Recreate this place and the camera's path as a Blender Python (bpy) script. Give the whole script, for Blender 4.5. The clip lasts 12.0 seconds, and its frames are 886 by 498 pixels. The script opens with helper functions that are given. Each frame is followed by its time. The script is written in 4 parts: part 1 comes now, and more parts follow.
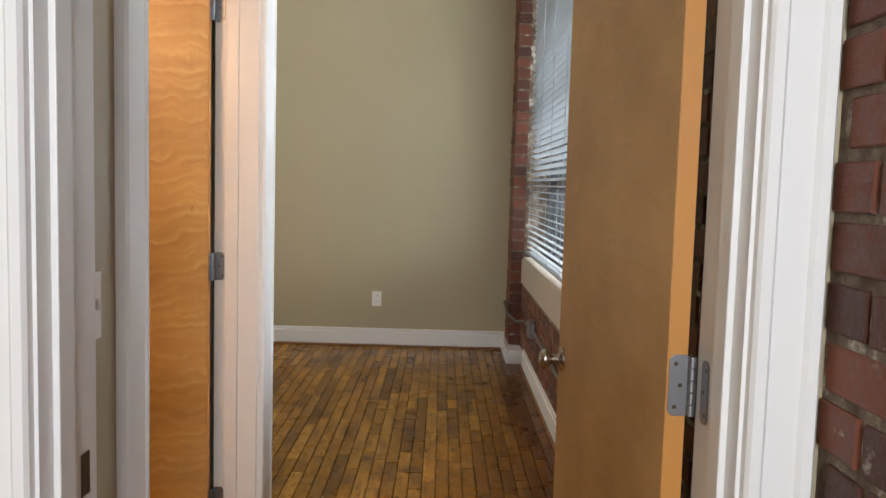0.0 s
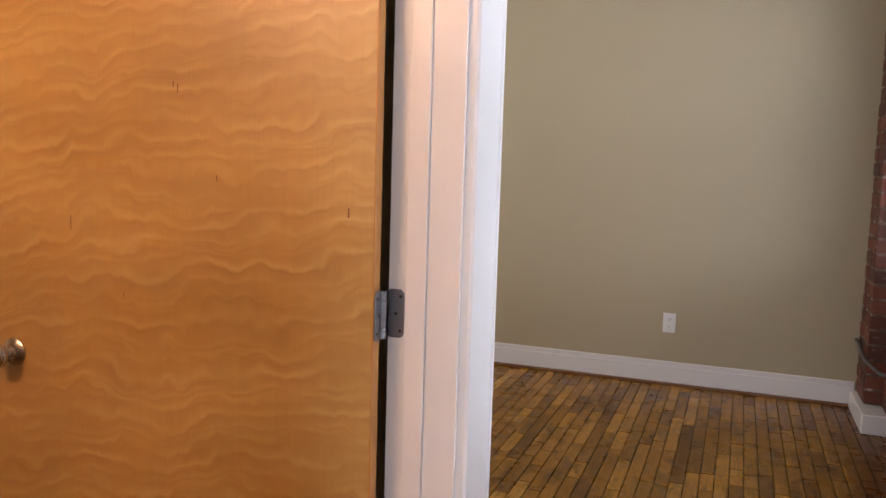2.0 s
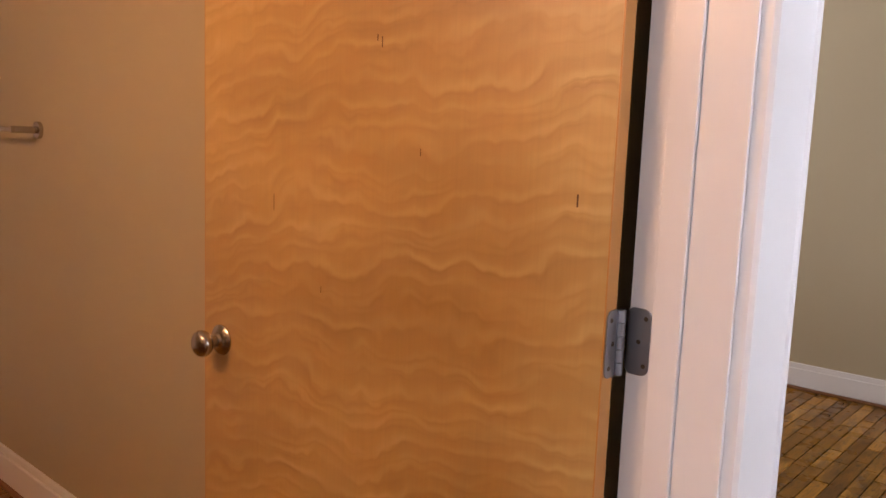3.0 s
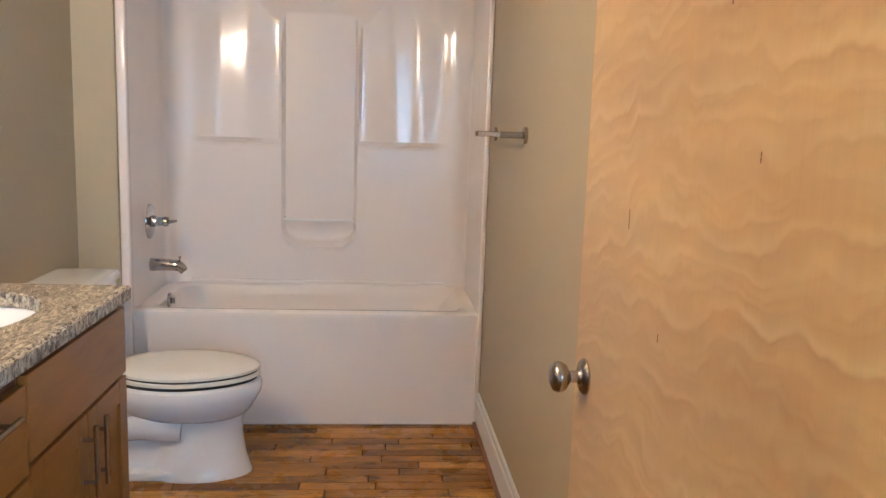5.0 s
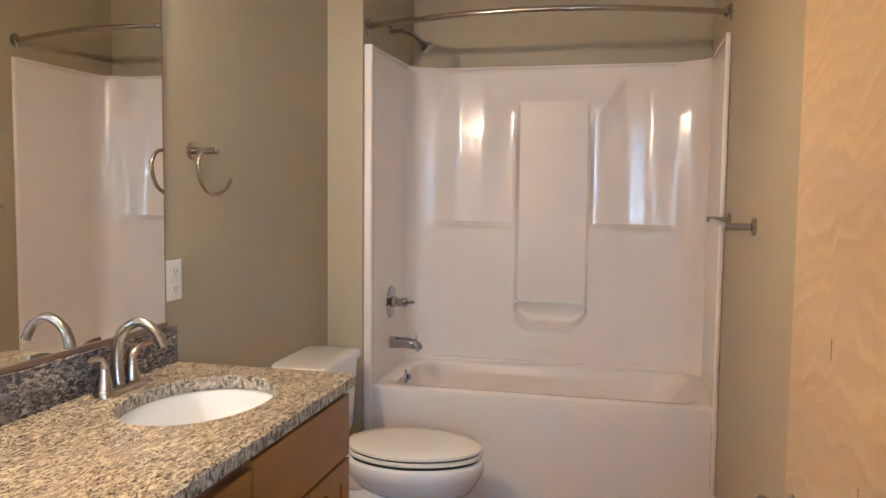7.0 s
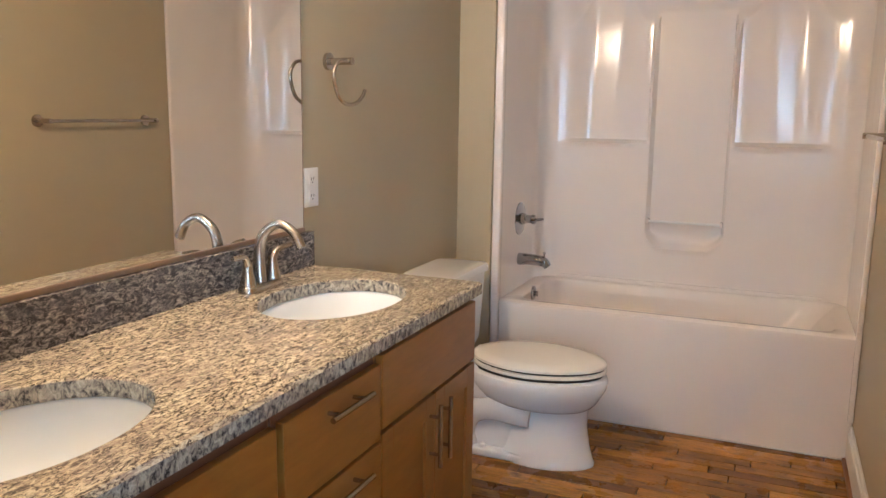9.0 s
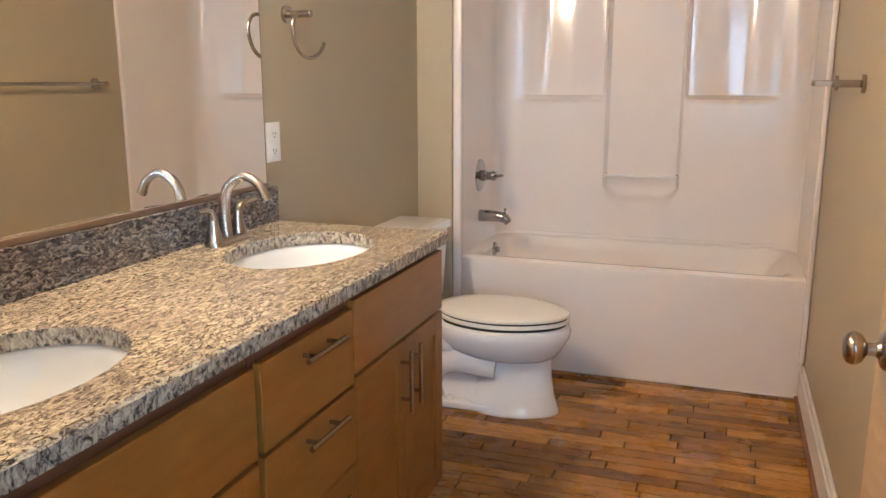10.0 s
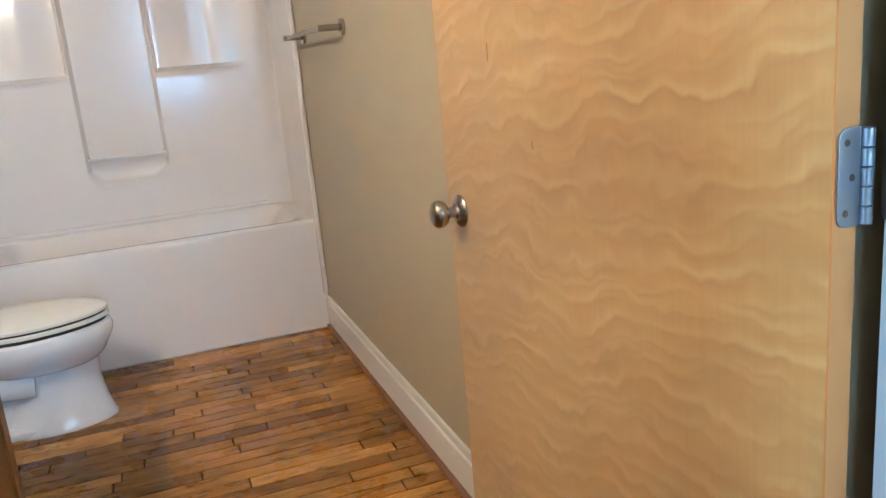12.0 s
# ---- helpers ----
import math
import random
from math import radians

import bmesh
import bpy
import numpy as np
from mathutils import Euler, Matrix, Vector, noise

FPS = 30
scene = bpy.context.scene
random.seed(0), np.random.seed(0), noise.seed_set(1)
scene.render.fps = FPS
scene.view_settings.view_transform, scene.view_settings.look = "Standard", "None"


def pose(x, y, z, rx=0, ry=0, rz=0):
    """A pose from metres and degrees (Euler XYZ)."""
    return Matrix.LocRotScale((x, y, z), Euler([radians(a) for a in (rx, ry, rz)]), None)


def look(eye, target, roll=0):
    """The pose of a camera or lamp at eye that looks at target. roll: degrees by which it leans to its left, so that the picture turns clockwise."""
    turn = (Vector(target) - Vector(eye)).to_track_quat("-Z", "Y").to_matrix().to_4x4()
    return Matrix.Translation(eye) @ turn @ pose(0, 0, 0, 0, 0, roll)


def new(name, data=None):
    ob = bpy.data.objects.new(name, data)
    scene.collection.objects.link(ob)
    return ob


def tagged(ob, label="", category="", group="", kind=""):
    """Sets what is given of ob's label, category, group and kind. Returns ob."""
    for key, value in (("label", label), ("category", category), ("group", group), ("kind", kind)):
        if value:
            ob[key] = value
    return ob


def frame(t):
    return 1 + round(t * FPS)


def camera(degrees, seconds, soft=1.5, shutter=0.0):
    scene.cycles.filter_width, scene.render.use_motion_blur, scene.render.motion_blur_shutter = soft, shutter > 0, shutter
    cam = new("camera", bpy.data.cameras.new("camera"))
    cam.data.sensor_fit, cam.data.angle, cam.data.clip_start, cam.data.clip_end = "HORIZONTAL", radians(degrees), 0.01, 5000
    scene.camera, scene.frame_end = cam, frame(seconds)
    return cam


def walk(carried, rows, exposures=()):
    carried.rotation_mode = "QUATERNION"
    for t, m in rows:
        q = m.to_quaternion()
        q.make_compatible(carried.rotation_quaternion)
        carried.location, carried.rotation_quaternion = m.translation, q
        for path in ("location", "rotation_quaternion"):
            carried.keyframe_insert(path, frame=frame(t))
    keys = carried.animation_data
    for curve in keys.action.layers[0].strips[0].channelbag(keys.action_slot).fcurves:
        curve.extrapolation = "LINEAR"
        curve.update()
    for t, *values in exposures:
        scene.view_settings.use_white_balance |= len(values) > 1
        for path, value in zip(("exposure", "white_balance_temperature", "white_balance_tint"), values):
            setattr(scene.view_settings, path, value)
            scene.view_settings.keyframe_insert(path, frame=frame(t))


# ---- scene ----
cam = camera(58.4, 12.0)
PATH = [
    (0, (0.02, -0.197, 1.342), (0.024, 1.796, 1.179), 1.6),
    (0.5, (0.023, 0.243, 1.348), (-0.077, 2.233, 1.174), 1.8),
    (1, (-0.036, 0.614, 1.352), (-0.265, 2.592, 1.165), 1.8),
    (1.5, (-0.11, 0.906, 1.354), (-0.565, 2.844, 1.163), 1.5),
    (2, (-0.129, 1.176, 1.333), (-0.825, 3.04, 1.121), 1.7),
    (2.5, (-0.176, 1.389, 1.318), (-1.196, 3.093, 1.08), 1.8),
    (3, (-0.239, 1.593, 1.306), (-1.551, 3.08, 1.043), 2.2),
    (3.2, (-0.25, 1.677, 1.313), (-1.707, 3.017, 1.032), 2.0),
    (5, (-0.316, 2.151, 1.308), (-2.286, 2.324, 1.012), 1.9),
    (5.5, (-0.311, 2.254, 1.336), (-2.291, 2.187, 1.064), 1.5),
    (6, (-0.310, 2.269, 1.372), (-2.280, 2.011, 1.146), 1.1),
    (6.5, (-0.315, 2.274, 1.402), (-2.271, 1.895, 1.231), 0.8),
    (7, (-0.314, 2.272, 1.402), (-2.254, 1.808, 1.254), 0.6),
    (7.5, (-0.311, 2.267, 1.382), (-2.228, 1.719, 1.226), 0.7),
    (9.3, (-0.304, 2.284, 1.350), (-2.111, 1.511, 0.991), 0.8),
    (9.5, (-0.304, 2.276, 1.330), (-2.118, 1.519, 0.957), 0.5),
    (10, (-0.264, 2.271, 1.309), (-2.107, 1.613, 0.895), -0.1),
    (10.5, (-0.252, 2.237, 1.274), (-2.143, 1.763, 0.828), -1.4),
    (11, (-0.249, 2.102, 1.246), (-2.186, 1.931, 0.780), -3.0),
    (11.5, (-0.250, 1.992, 1.187), (-2.183, 2.198, 0.714), -4.3),
    (12, (-0.204, 1.958, 1.180), (-2.033, 2.613, 0.706), -5.2),
]
LIGHT = [(0.0, 0.8, 6700, 13), (0.5, 1.05, 6600, 18), (1.5, 0.88, 6500, 22), (2.5, 0.75, 6600, 28), (3.2, 0.8, 6700, 29), (4.8, 1.5, 4450, -2), (6.0, 1.5, 4500, -2), (7.0, 1.4, 4700, 0), (9.5, 1.55, 4650, -1), (10.5, 1.7, 4700, -1), (11.5, 1.72, 4500, -4), (12.0, 1.72, 4100, -8)]
walk(cam, [(t, look(eye, target, roll)) for t, eye, target, roll in PATH], LIGHT)

# world, sun, lights
world = bpy.data.worlds.new("world")
scene.world = world
world.use_nodes = True
wn, wl = world.node_tree.nodes, world.node_tree.links
sky = wn.new("ShaderNodeTexSky")
sky.sky_type, sky.sun_disc = "NISHITA", False
sky.sun_elevation, sky.sun_rotation = radians(42), radians(20)
wl.new(sky.outputs[0], wn["Background"].inputs[0])
wn["Background"].inputs[1].default_value = 0.06


def lamp(name, kind, m, energy, colour, size=0.1, size_y=None):
    d = bpy.data.lights.new(name, kind)
    d.energy, d.color = energy, colour
    if kind == "AREA":
        d.shape, d.size, d.size_y = "RECTANGLE", size, size_y or size
    elif kind == "SUN":
        d.angle = radians(size)
    else:
        d.shadow_soft_size = size
    ob = new(name, d)
    ob.matrix_world = m
    return ob


lamp("sun", "SUN", look((8, 14, 20), (0, 0, 0)), 1.2, (1, 0.97, 0.92), 12)
lamp("window_daylight_lamp", "AREA", look((3.2, 3.7, 2.3), (-0.6, 3.1, 1.2)), 410, (0.82, 0.93, 1.0), 6.4, 2.6)
# added fill for the far wall, from an unseen source assumed on the left
lamp("unseen_side_fill_lamp", "AREA", look((-3.75, 4.5, 1.8), (0, 4.5, 1.5)), 24, (1.0, 0.97, 0.9), 1.9, 1.7)
lamp("hall_daylight_lamp", "AREA", look((0.1, -1.85, 1.7), (-0.4, 1.1, 1.3)), 68, (0.84, 0.92, 1.0), 1.6, 1.8)


# materials
def material(name, rough=0.5, metal=0.0, colour=(0.5, 0.5, 0.5)):
    m = bpy.data.materials.new(name)
    m.use_nodes = True
    b = m.node_tree.nodes["Principled BSDF"]
    b.inputs["Base Color"].default_value = (*colour, 1)
    b.inputs["Roughness"].default_value = rough
    b.inputs["Metallic"].default_value = metal
    return m, m.node_tree.nodes, m.node_tree.links, b


def coords(n, l, scale=(1, 1, 1), rot=(0, 0, 0), kind="Object"):
    c, mp = n.new("ShaderNodeTexCoord"), n.new("ShaderNodeMapping")
    mp.inputs["Scale"].default_value = scale
    mp.inputs["Rotation"].default_value = [radians(a) for a in rot]
    l.new(c.outputs[kind], mp.inputs[0])
    return mp.outputs[0]


def world_coords(n, l, scale=(1, 1, 1)):
    g, mp = n.new("ShaderNodeNewGeometry"), n.new("ShaderNodeMapping")
    mp.inputs["Scale"].default_value = scale
    l.new(g.outputs["Position"], mp.inputs[0])
    return mp.outputs[0]


def noise_tex(n, l, vec, scale, detail=4, rough=0.55, distort=0.0):
    t = n.new("ShaderNodeTexNoise")
    t.inputs["Scale"].default_value, t.inputs["Detail"].default_value = scale, detail
    t.inputs["Roughness"].default_value, t.inputs["Distortion"].default_value = rough, distort
    l.new(vec, t.inputs["Vector"])
    return t.outputs["Fac"]


def ramp(n, l, fac, stops):
    r = n.new("ShaderNodeValToRGB")
    e = r.color_ramp.elements
    while len(e) < len(stops):
        e.new(0.5)
    for k, (p, c) in enumerate(stops):
        e[k].position = p
        e[k].color = (*c, 1) if len(c) == 3 else c
    l.new(fac, r.inputs[0])
    return r.outputs[0]


def mix(n, l, fac, a, b, mode="MIX"):
    m = n.new("ShaderNodeMix")
    m.data_type, m.blend_type = "RGBA", mode
    for k, v in ((0, fac), (6, a), (7, b)):
        if isinstance(v, (int, float)):
            m.inputs[k].default_value = v
        elif isinstance(v, tuple):
            m.inputs[k].default_value = (*v, 1)
        else:
            l.new(v, m.inputs[k])
    return m.outputs[2]


def bump(n, l, b, height, strength=0.3, dist=0.002):
    u = n.new("ShaderNodeBump")
    u.inputs["Strength"].default_value, u.inputs["Distance"].default_value = strength, dist
    l.new(height, u.inputs["Height"])
    l.new(u.outputs[0], b.inputs["Normal"])


def grey(v):
    return (v, v, v)


def paint(name, colour, rough=0.55, vary=0.06, relief=0.12):
    m, n, l, b = material(name, rough)
    v = world_coords(n, l)
    big = noise_tex(n, l, v, 1.3, 3)
    fine = noise_tex(n, l, v, 180, 2)
    dark = tuple(c * (1 - vary) for c in colour)
    l.new(mix(n, l, big, dark, colour), b.inputs["Base Color"])
    bump(n, l, b, fine, relief, 0.001)
    return m


WALL = paint("greige_wall_paint", (0.45, 0.383, 0.25), 0.5)
CEIL = paint("ceiling_paint", (0.72, 0.7, 0.66), 0.7)
TRIM = paint("white_trim_paint", (0.78, 0.77, 0.75), 0.32, 0.04, 0.05)
SILLP = paint("cream_sill_paint", (0.52, 0.455, 0.385), 0.4, 0.05, 0.1)


def veneer(name, a, b_, c, rough=0.33, figure=1.0):
    """Sliced veneer: broken, uneven ripples that end in a sharp dark edge, over fine upright fibre."""
    m, n, l, b = material(name, rough)
    v = coords(n, l, (1.0, 1.0, 1.0), (0, 7, 0))
    fibre = noise_tex(n, l, coords(n, l, (70, 70, 2.4)), 2.3, 4, 0.7)
    wide = noise_tex(n, l, coords(n, l, (0.8, 1.0, 1.6)), 1.7, 3, 0.5)

    def maths(op, p, q, r=None):
        t = n.new("ShaderNodeMath")
        t.operation = op
        for k, w in enumerate((p, q, r)):
            if isinstance(w, (int, float)):
                t.inputs[k].default_value = w
            elif w is not None:
                l.new(w, t.inputs[k])
        return t.outputs[0]

    sep = n.new("ShaderNodeSeparateXYZ")
    l.new(v, sep.inputs[0])
    slow = noise_tex(n, l, coords(n, l, (2.4, 2.4, 3.0)), 1.0, 2, 0.5)
    quick = noise_tex(n, l, coords(n, l, (10, 10, 8)), 1.0, 2, 0.5)
    jag = noise_tex(n, l, coords(n, l, (34, 34, 14)), 1.0, 1, 0.5)
    ripples = None
    for rate, warp, shift in ((-19.0, 4.0, 0.0), (-29.0, 5.0, 3.7)):
        phase = maths("MULTIPLY_ADD", sep.outputs[2], rate, maths("MULTIPLY_ADD", slow, warp, shift))
        phase = maths("MULTIPLY_ADD", quick, 2.2, phase)
        phase = maths("MULTIPLY_ADD", jag, 0.22, phase)
        saw = ramp(n, l, maths("FRACT", phase, 0.0), ((0.0, grey(0.1)), (0.12, grey(0.3)), (0.4, grey(0.5)), (0.72, grey(0.85)), (0.86, grey(0.7)), (1.0, grey(0.1))))
        mask = ramp(n, l, noise_tex(n, l, coords(n, l, (6.0 + shift, 6.0, 13.0)), 1.0, 2, 0.5), ((0.38, grey(0.04)), (0.66, grey(0.62))))
        one = mix(n, l, mask, (0.5, 0.5, 0.5), saw)
        ripples = one if ripples is None else mix(n, l, 0.42, ripples, one)
    base = ramp(n, l, ripples, ((0.1, a), (0.5, b_), (0.8, c)))
    base = mix(n, l, 0.9, base, ramp(n, l, wide, ((0.32, (0.7, 0.63, 0.52)), (0.68, (1.12, 1.14, 1.18)))), "MULTIPLY")
    col = mix(n, l, 0.35, base, ramp(n, l, fibre, ((0.3, grey(0.86)), (0.62, grey(1.04)))), "MULTIPLY")
    l.new(col, b.inputs["Base Color"])
    l.new(ramp(n, l, ripples, ((0.3, grey(rough + 0.1)), (0.8, grey(rough - 0.03)))), b.inputs["Roughness"])
    bump(n, l, b, ripples, 0.3 * figure, 0.006)
    b.inputs["Coat Weight"].default_value = 0.5 * figure
    b.inputs["Coat Roughness"].default_value = 0.5
    b.inputs["Sheen Weight"].default_value = 0.6 * figure
    b.inputs["Sheen Roughness"].default_value = 0.45
    b.inputs["Sheen Tint"].default_value = (1, 0.86, 0.58, 1)
    return m


BIRCH = veneer("figured_birch_veneer", (0.36, 0.192, 0.044), (0.505, 0.31, 0.092), (0.67, 0.48, 0.2))
BIRCH_PLAIN = veneer("plain_birch_veneer", (0.545, 0.322, 0.128), (0.56, 0.335, 0.135), (0.575, 0.348, 0.143), 0.42, 0.0)
EDGE = paint("maple_door_edge", (0.56, 0.25, 0.06), 0.4, 0.2)


def board_material():
    m, n, l, b = material("old_maple_floorboards", 0.3)
    oi, gi = n.new("ShaderNodeObjectInfo"), n.new("ShaderNodeNewGeometry")
    add = n.new("ShaderNodeMath")
    add.operation = "ADD"
    l.new(oi.outputs["Random"], add.inputs[0])
    l.new(gi.outputs["Random Per Island"], add.inputs[1])
    fr = n.new("ShaderNodeMath")
    fr.operation = "FRACT"
    l.new(add.outputs[0], fr.inputs[0])
    v = world_coords(n, l)
    vs = world_coords(n, l, (28, 2.2, 1))
    off = n.new("ShaderNodeVectorMath")
    off.operation = "ADD"
    comb = n.new("ShaderNodeCombineXYZ")
    mul = n.new("ShaderNodeMath")
    mul.operation = "MULTIPLY"
    mul.inputs[1].default_value = 40
    l.new(fr.outputs[0], mul.inputs[0])
    l.new(mul.outputs[0], comb.inputs[2])
    l.new(vs, off.inputs[0])
    l.new(comb.outputs[0], off.inputs[1])
    grain = noise_tex(n, l, off.outputs[0], 1.6, 5, 0.6, 0.5)
    tone = ramp(n, l, fr.outputs[0], ((0.0, (0.2, 0.086, 0.013)), (0.25, (0.33, 0.152, 0.02)), (0.65, (0.43, 0.203, 0.028)), (1.0, (0.55, 0.277, 0.048))))
    c = mix(n, l, 0.6, tone, ramp(n, l, grain, ((0.28, grey(0.35)), (0.48, grey(0.9)), (0.7, grey(1.15)))), "MULTIPLY")
    off2 = n.new("ShaderNodeVectorMath")
    off2.operation = "ADD"
    l.new(world_coords(n, l, (7, 2.4, 1)), off2.inputs[0])
    l.new(comb.outputs[0], off2.inputs[1])
    stain = noise_tex(n, l, off2.outputs[0], 1.0, 4, 0.6)
    c = mix(n, l, ramp(n, l, stain, ((0.5, grey(0)), (0.66, grey(0.8)))), c, (0.12, 0.052, 0.012))
    fleck = noise_tex(n, l, world_coords(n, l, (120, 8, 1)), 1.6, 5, 0.75)
    c = mix(n, l, 0.8, c, ramp(n, l, fleck, ((0.36, grey(0.35)), (0.5, grey(1.0)), (0.7, grey(1.18)))), "MULTIPLY")
    spots = noise_tex(n, l, world_coords(n, l, (14, 5, 1)), 1.7, 3, 0.6)
    c = mix(n, l, ramp(n, l, spots, ((0.6, grey(0)), (0.7, grey(0.75)))), c, (0.04, 0.016, 0.006))
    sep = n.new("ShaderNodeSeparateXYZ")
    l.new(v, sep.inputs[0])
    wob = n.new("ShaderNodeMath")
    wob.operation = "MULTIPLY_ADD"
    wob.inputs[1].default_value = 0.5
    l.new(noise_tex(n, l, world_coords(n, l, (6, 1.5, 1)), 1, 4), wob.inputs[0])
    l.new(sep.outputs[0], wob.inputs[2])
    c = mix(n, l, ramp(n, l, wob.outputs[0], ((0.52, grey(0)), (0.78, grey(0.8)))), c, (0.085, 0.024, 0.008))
    l.new(c, b.inputs["Base Color"])
    l.new(ramp(n, l, noise_tex(n, l, v, 7, 4), ((0.3, grey(0.2)), (0.7, grey(0.4)))), b.inputs["Roughness"])
    bump(n, l, b, grain, 0.3, 0.0012)
    b.inputs["Specular IOR Level"].default_value = 0.18
    b.inputs["Coat Weight"].default_value = 0.03
    b.inputs["Coat Roughness"].default_value = 0.15
    return m


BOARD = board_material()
GAP, *_ = material("dark_board_gap", 0.9, 0, (0.025, 0.012, 0.006))


def brick_material():
    m, n, l, b = material("old_red_brick", 0.85)
    oi, gi = n.new("ShaderNodeObjectInfo"), n.new("ShaderNodeNewGeometry")
    add = n.new("ShaderNodeMath")
    add.operation = "ADD"
    l.new(oi.outputs["Random"], add.inputs[0])
    l.new(gi.outputs["Random Per Island"], add.inputs[1])
    fr = n.new("ShaderNodeMath")
    fr.operation = "FRACT"
    l.new(add.outputs[0], fr.inputs[0])
    v = world_coords(n, l)
    tone = ramp(n, l, fr.outputs[0], ((0, (0.07, 0.021, 0.012)), (0.5, (0.14, 0.038, 0.018)), (1, (0.21, 0.06, 0.028))))
    fine = noise_tex(n, l, v, 55, 5, 0.65)
    c = mix(n, l, 0.5, tone, ramp(n, l, fine, ((0.3, grey(0.5)), (0.65, grey(1.15)))), "MULTIPLY")
    white = noise_tex(n, l, world_coords(n, l, (1, 1, 1.8)), 9, 6, 0.7)
    c = mix(n, l, ramp(n, l, white, ((0.63, grey(0)), (0.7, grey(0.7)))), c, (0.5, 0.47, 0.4))
    l.new(c, b.inputs["Base Color"])
    l.new(ramp(n, l, fine, ((0.3, grey(0.38)), (0.6, grey(0.62)))), b.inputs["Roughness"])
    bump(n, l, b, fine, 0.7, 0.006)
    return m


BRICK = brick_material()


def mortar_material():
    m, n, l, b = material("pale_mortar", 0.9)
    v = world_coords(n, l)
    c = ramp(n, l, noise_tex(n, l, v, 14, 6, 0.7), ((0.38, (0.1, 0.06, 0.038)), (0.55, (0.21, 0.16, 0.115)), (0.66, (0.58, 0.55, 0.48))))
    l.new(c, b.inputs["Base Color"])
    bump(n, l, b, noise_tex(n, l, v, 60, 5), 0.8, 0.006)
    return m


MORTAR = mortar_material()


def granite_material():
    m, n, l, b = material("speckled_granite", 0.1)
    v = world_coords(n, l, (0.42, 1.3, 0.8))
    a = noise_tex(n, l, v, 96, 7, 0.82, 0.9)
    d = noise_tex(n, l, world_coords(n, l, (0.8, 1.2, 1)), 125, 3, 0.6, 0.8)
    w = noise_tex(n, l, v, 36, 5, 0.7, 1.2)
    g = noise_tex(n, l, world_coords(n, l), 6, 4, 0.6)
    c = ramp(n, l, a, ((0.425, (0.035, 0.03, 0.03)), (0.46, (0.17, 0.14, 0.115)), (0.495, (0.42, 0.365, 0.255)), (0.56, (0.58, 0.525, 0.385)), (0.68, (0.67, 0.62, 0.48))))
    c = mix(n, l, ramp(n, l, w, ((0.53, grey(0)), (0.58, grey(0.7)))), c, (0.25, 0.21, 0.18))
    c = mix(n, l, ramp(n, l, d, ((0.57, grey(0)), (0.59, grey(0.95)))), c, (0.03, 0.026, 0.028))
    c = mix(n, l, ramp(n, l, g, ((0.42, grey(0)), (0.62, grey(0.3)))), c, (0.26, 0.22, 0.19))
    # cut faces show the grain on end, in darker tones than the top
    ve = world_coords(n, l, (1.4, 1.4, 0.9))
    e = ramp(n, l, noise_tex(n, l, ve, 55, 6, 0.75, 0.6), ((0.4, (0.035, 0.035, 0.04)), (0.45, (0.17, 0.155, 0.14)), (0.52, (0.33, 0.3, 0.24)), (0.62, (0.5, 0.46, 0.37))))
    sep, gm = n.new("ShaderNodeSeparateXYZ"), n.new("ShaderNodeNewGeometry")
    l.new(gm.outputs["True Normal"], sep.inputs[0])
    ab = n.new("ShaderNodeMath")
    ab.operation = "ABSOLUTE"
    l.new(sep.outputs[2], ab.inputs[0])
    l.new(mix(n, l, ramp(n, l, ab.outputs[0], ((0.3, grey(0)), (0.6, grey(1)))), e, c), b.inputs["Base Color"])
    return m


GRANITE = granite_material()


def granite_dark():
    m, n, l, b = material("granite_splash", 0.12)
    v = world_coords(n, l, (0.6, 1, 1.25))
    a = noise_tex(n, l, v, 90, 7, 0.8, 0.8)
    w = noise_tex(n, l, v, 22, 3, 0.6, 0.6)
    # darker tones than the granite top, for the upright splash
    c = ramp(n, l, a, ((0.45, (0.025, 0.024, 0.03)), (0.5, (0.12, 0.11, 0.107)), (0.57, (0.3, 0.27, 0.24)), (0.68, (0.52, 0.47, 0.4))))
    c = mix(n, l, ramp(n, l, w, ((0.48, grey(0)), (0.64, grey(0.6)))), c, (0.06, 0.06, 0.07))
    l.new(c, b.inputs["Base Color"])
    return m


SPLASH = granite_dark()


def cabinet_material():
    m, n, l, b = material("honey_maple_cabinet", 0.36)
    v = coords(n, l, (3, 3, 14))
    f = noise_tex(n, l, v, 2.2, 4, 0.6, 0.3)
    l.new(ramp(n, l, f, ((0.3, (0.21, 0.086, 0.012)), (0.7, (0.28, 0.118, 0.018)))), b.inputs["Base Color"])
    b.inputs["Coat Weight"].default_value = 0.2
    return m


CAB = cabinet_material()
SHOE = paint("red_brown_shoe", (0.26, 0.11, 0.04), 0.4, 0.3)
# cabinet colour darkened by hand: shade of the toe kick and the gaps
CABSHADE, *_ = material("cabinet_shadow_gap", 0.7, 0, (0.1, 0.035, 0.012))
GEL, gn, gl, gb = material("white_gelcoat", 0.13, 0, (0.84, 0.775, 0.715))
bump(gn, gl, gb, noise_tex(gn, gl, world_coords(gn, gl), 2.4, 3), 0.16, 0.02)
gb.inputs["Specular IOR Level"].default_value = 0.6
PORC, *_ = material("white_porcelain", 0.07, 0, (0.81, 0.82, 0.835))
SINKM, *_ = material("white_sink_glaze", 0.1, 0, (0.72, 0.77, 0.83))
PORC.node_tree.nodes["Principled BSDF"].inputs["Coat Weight"].default_value = 0.6
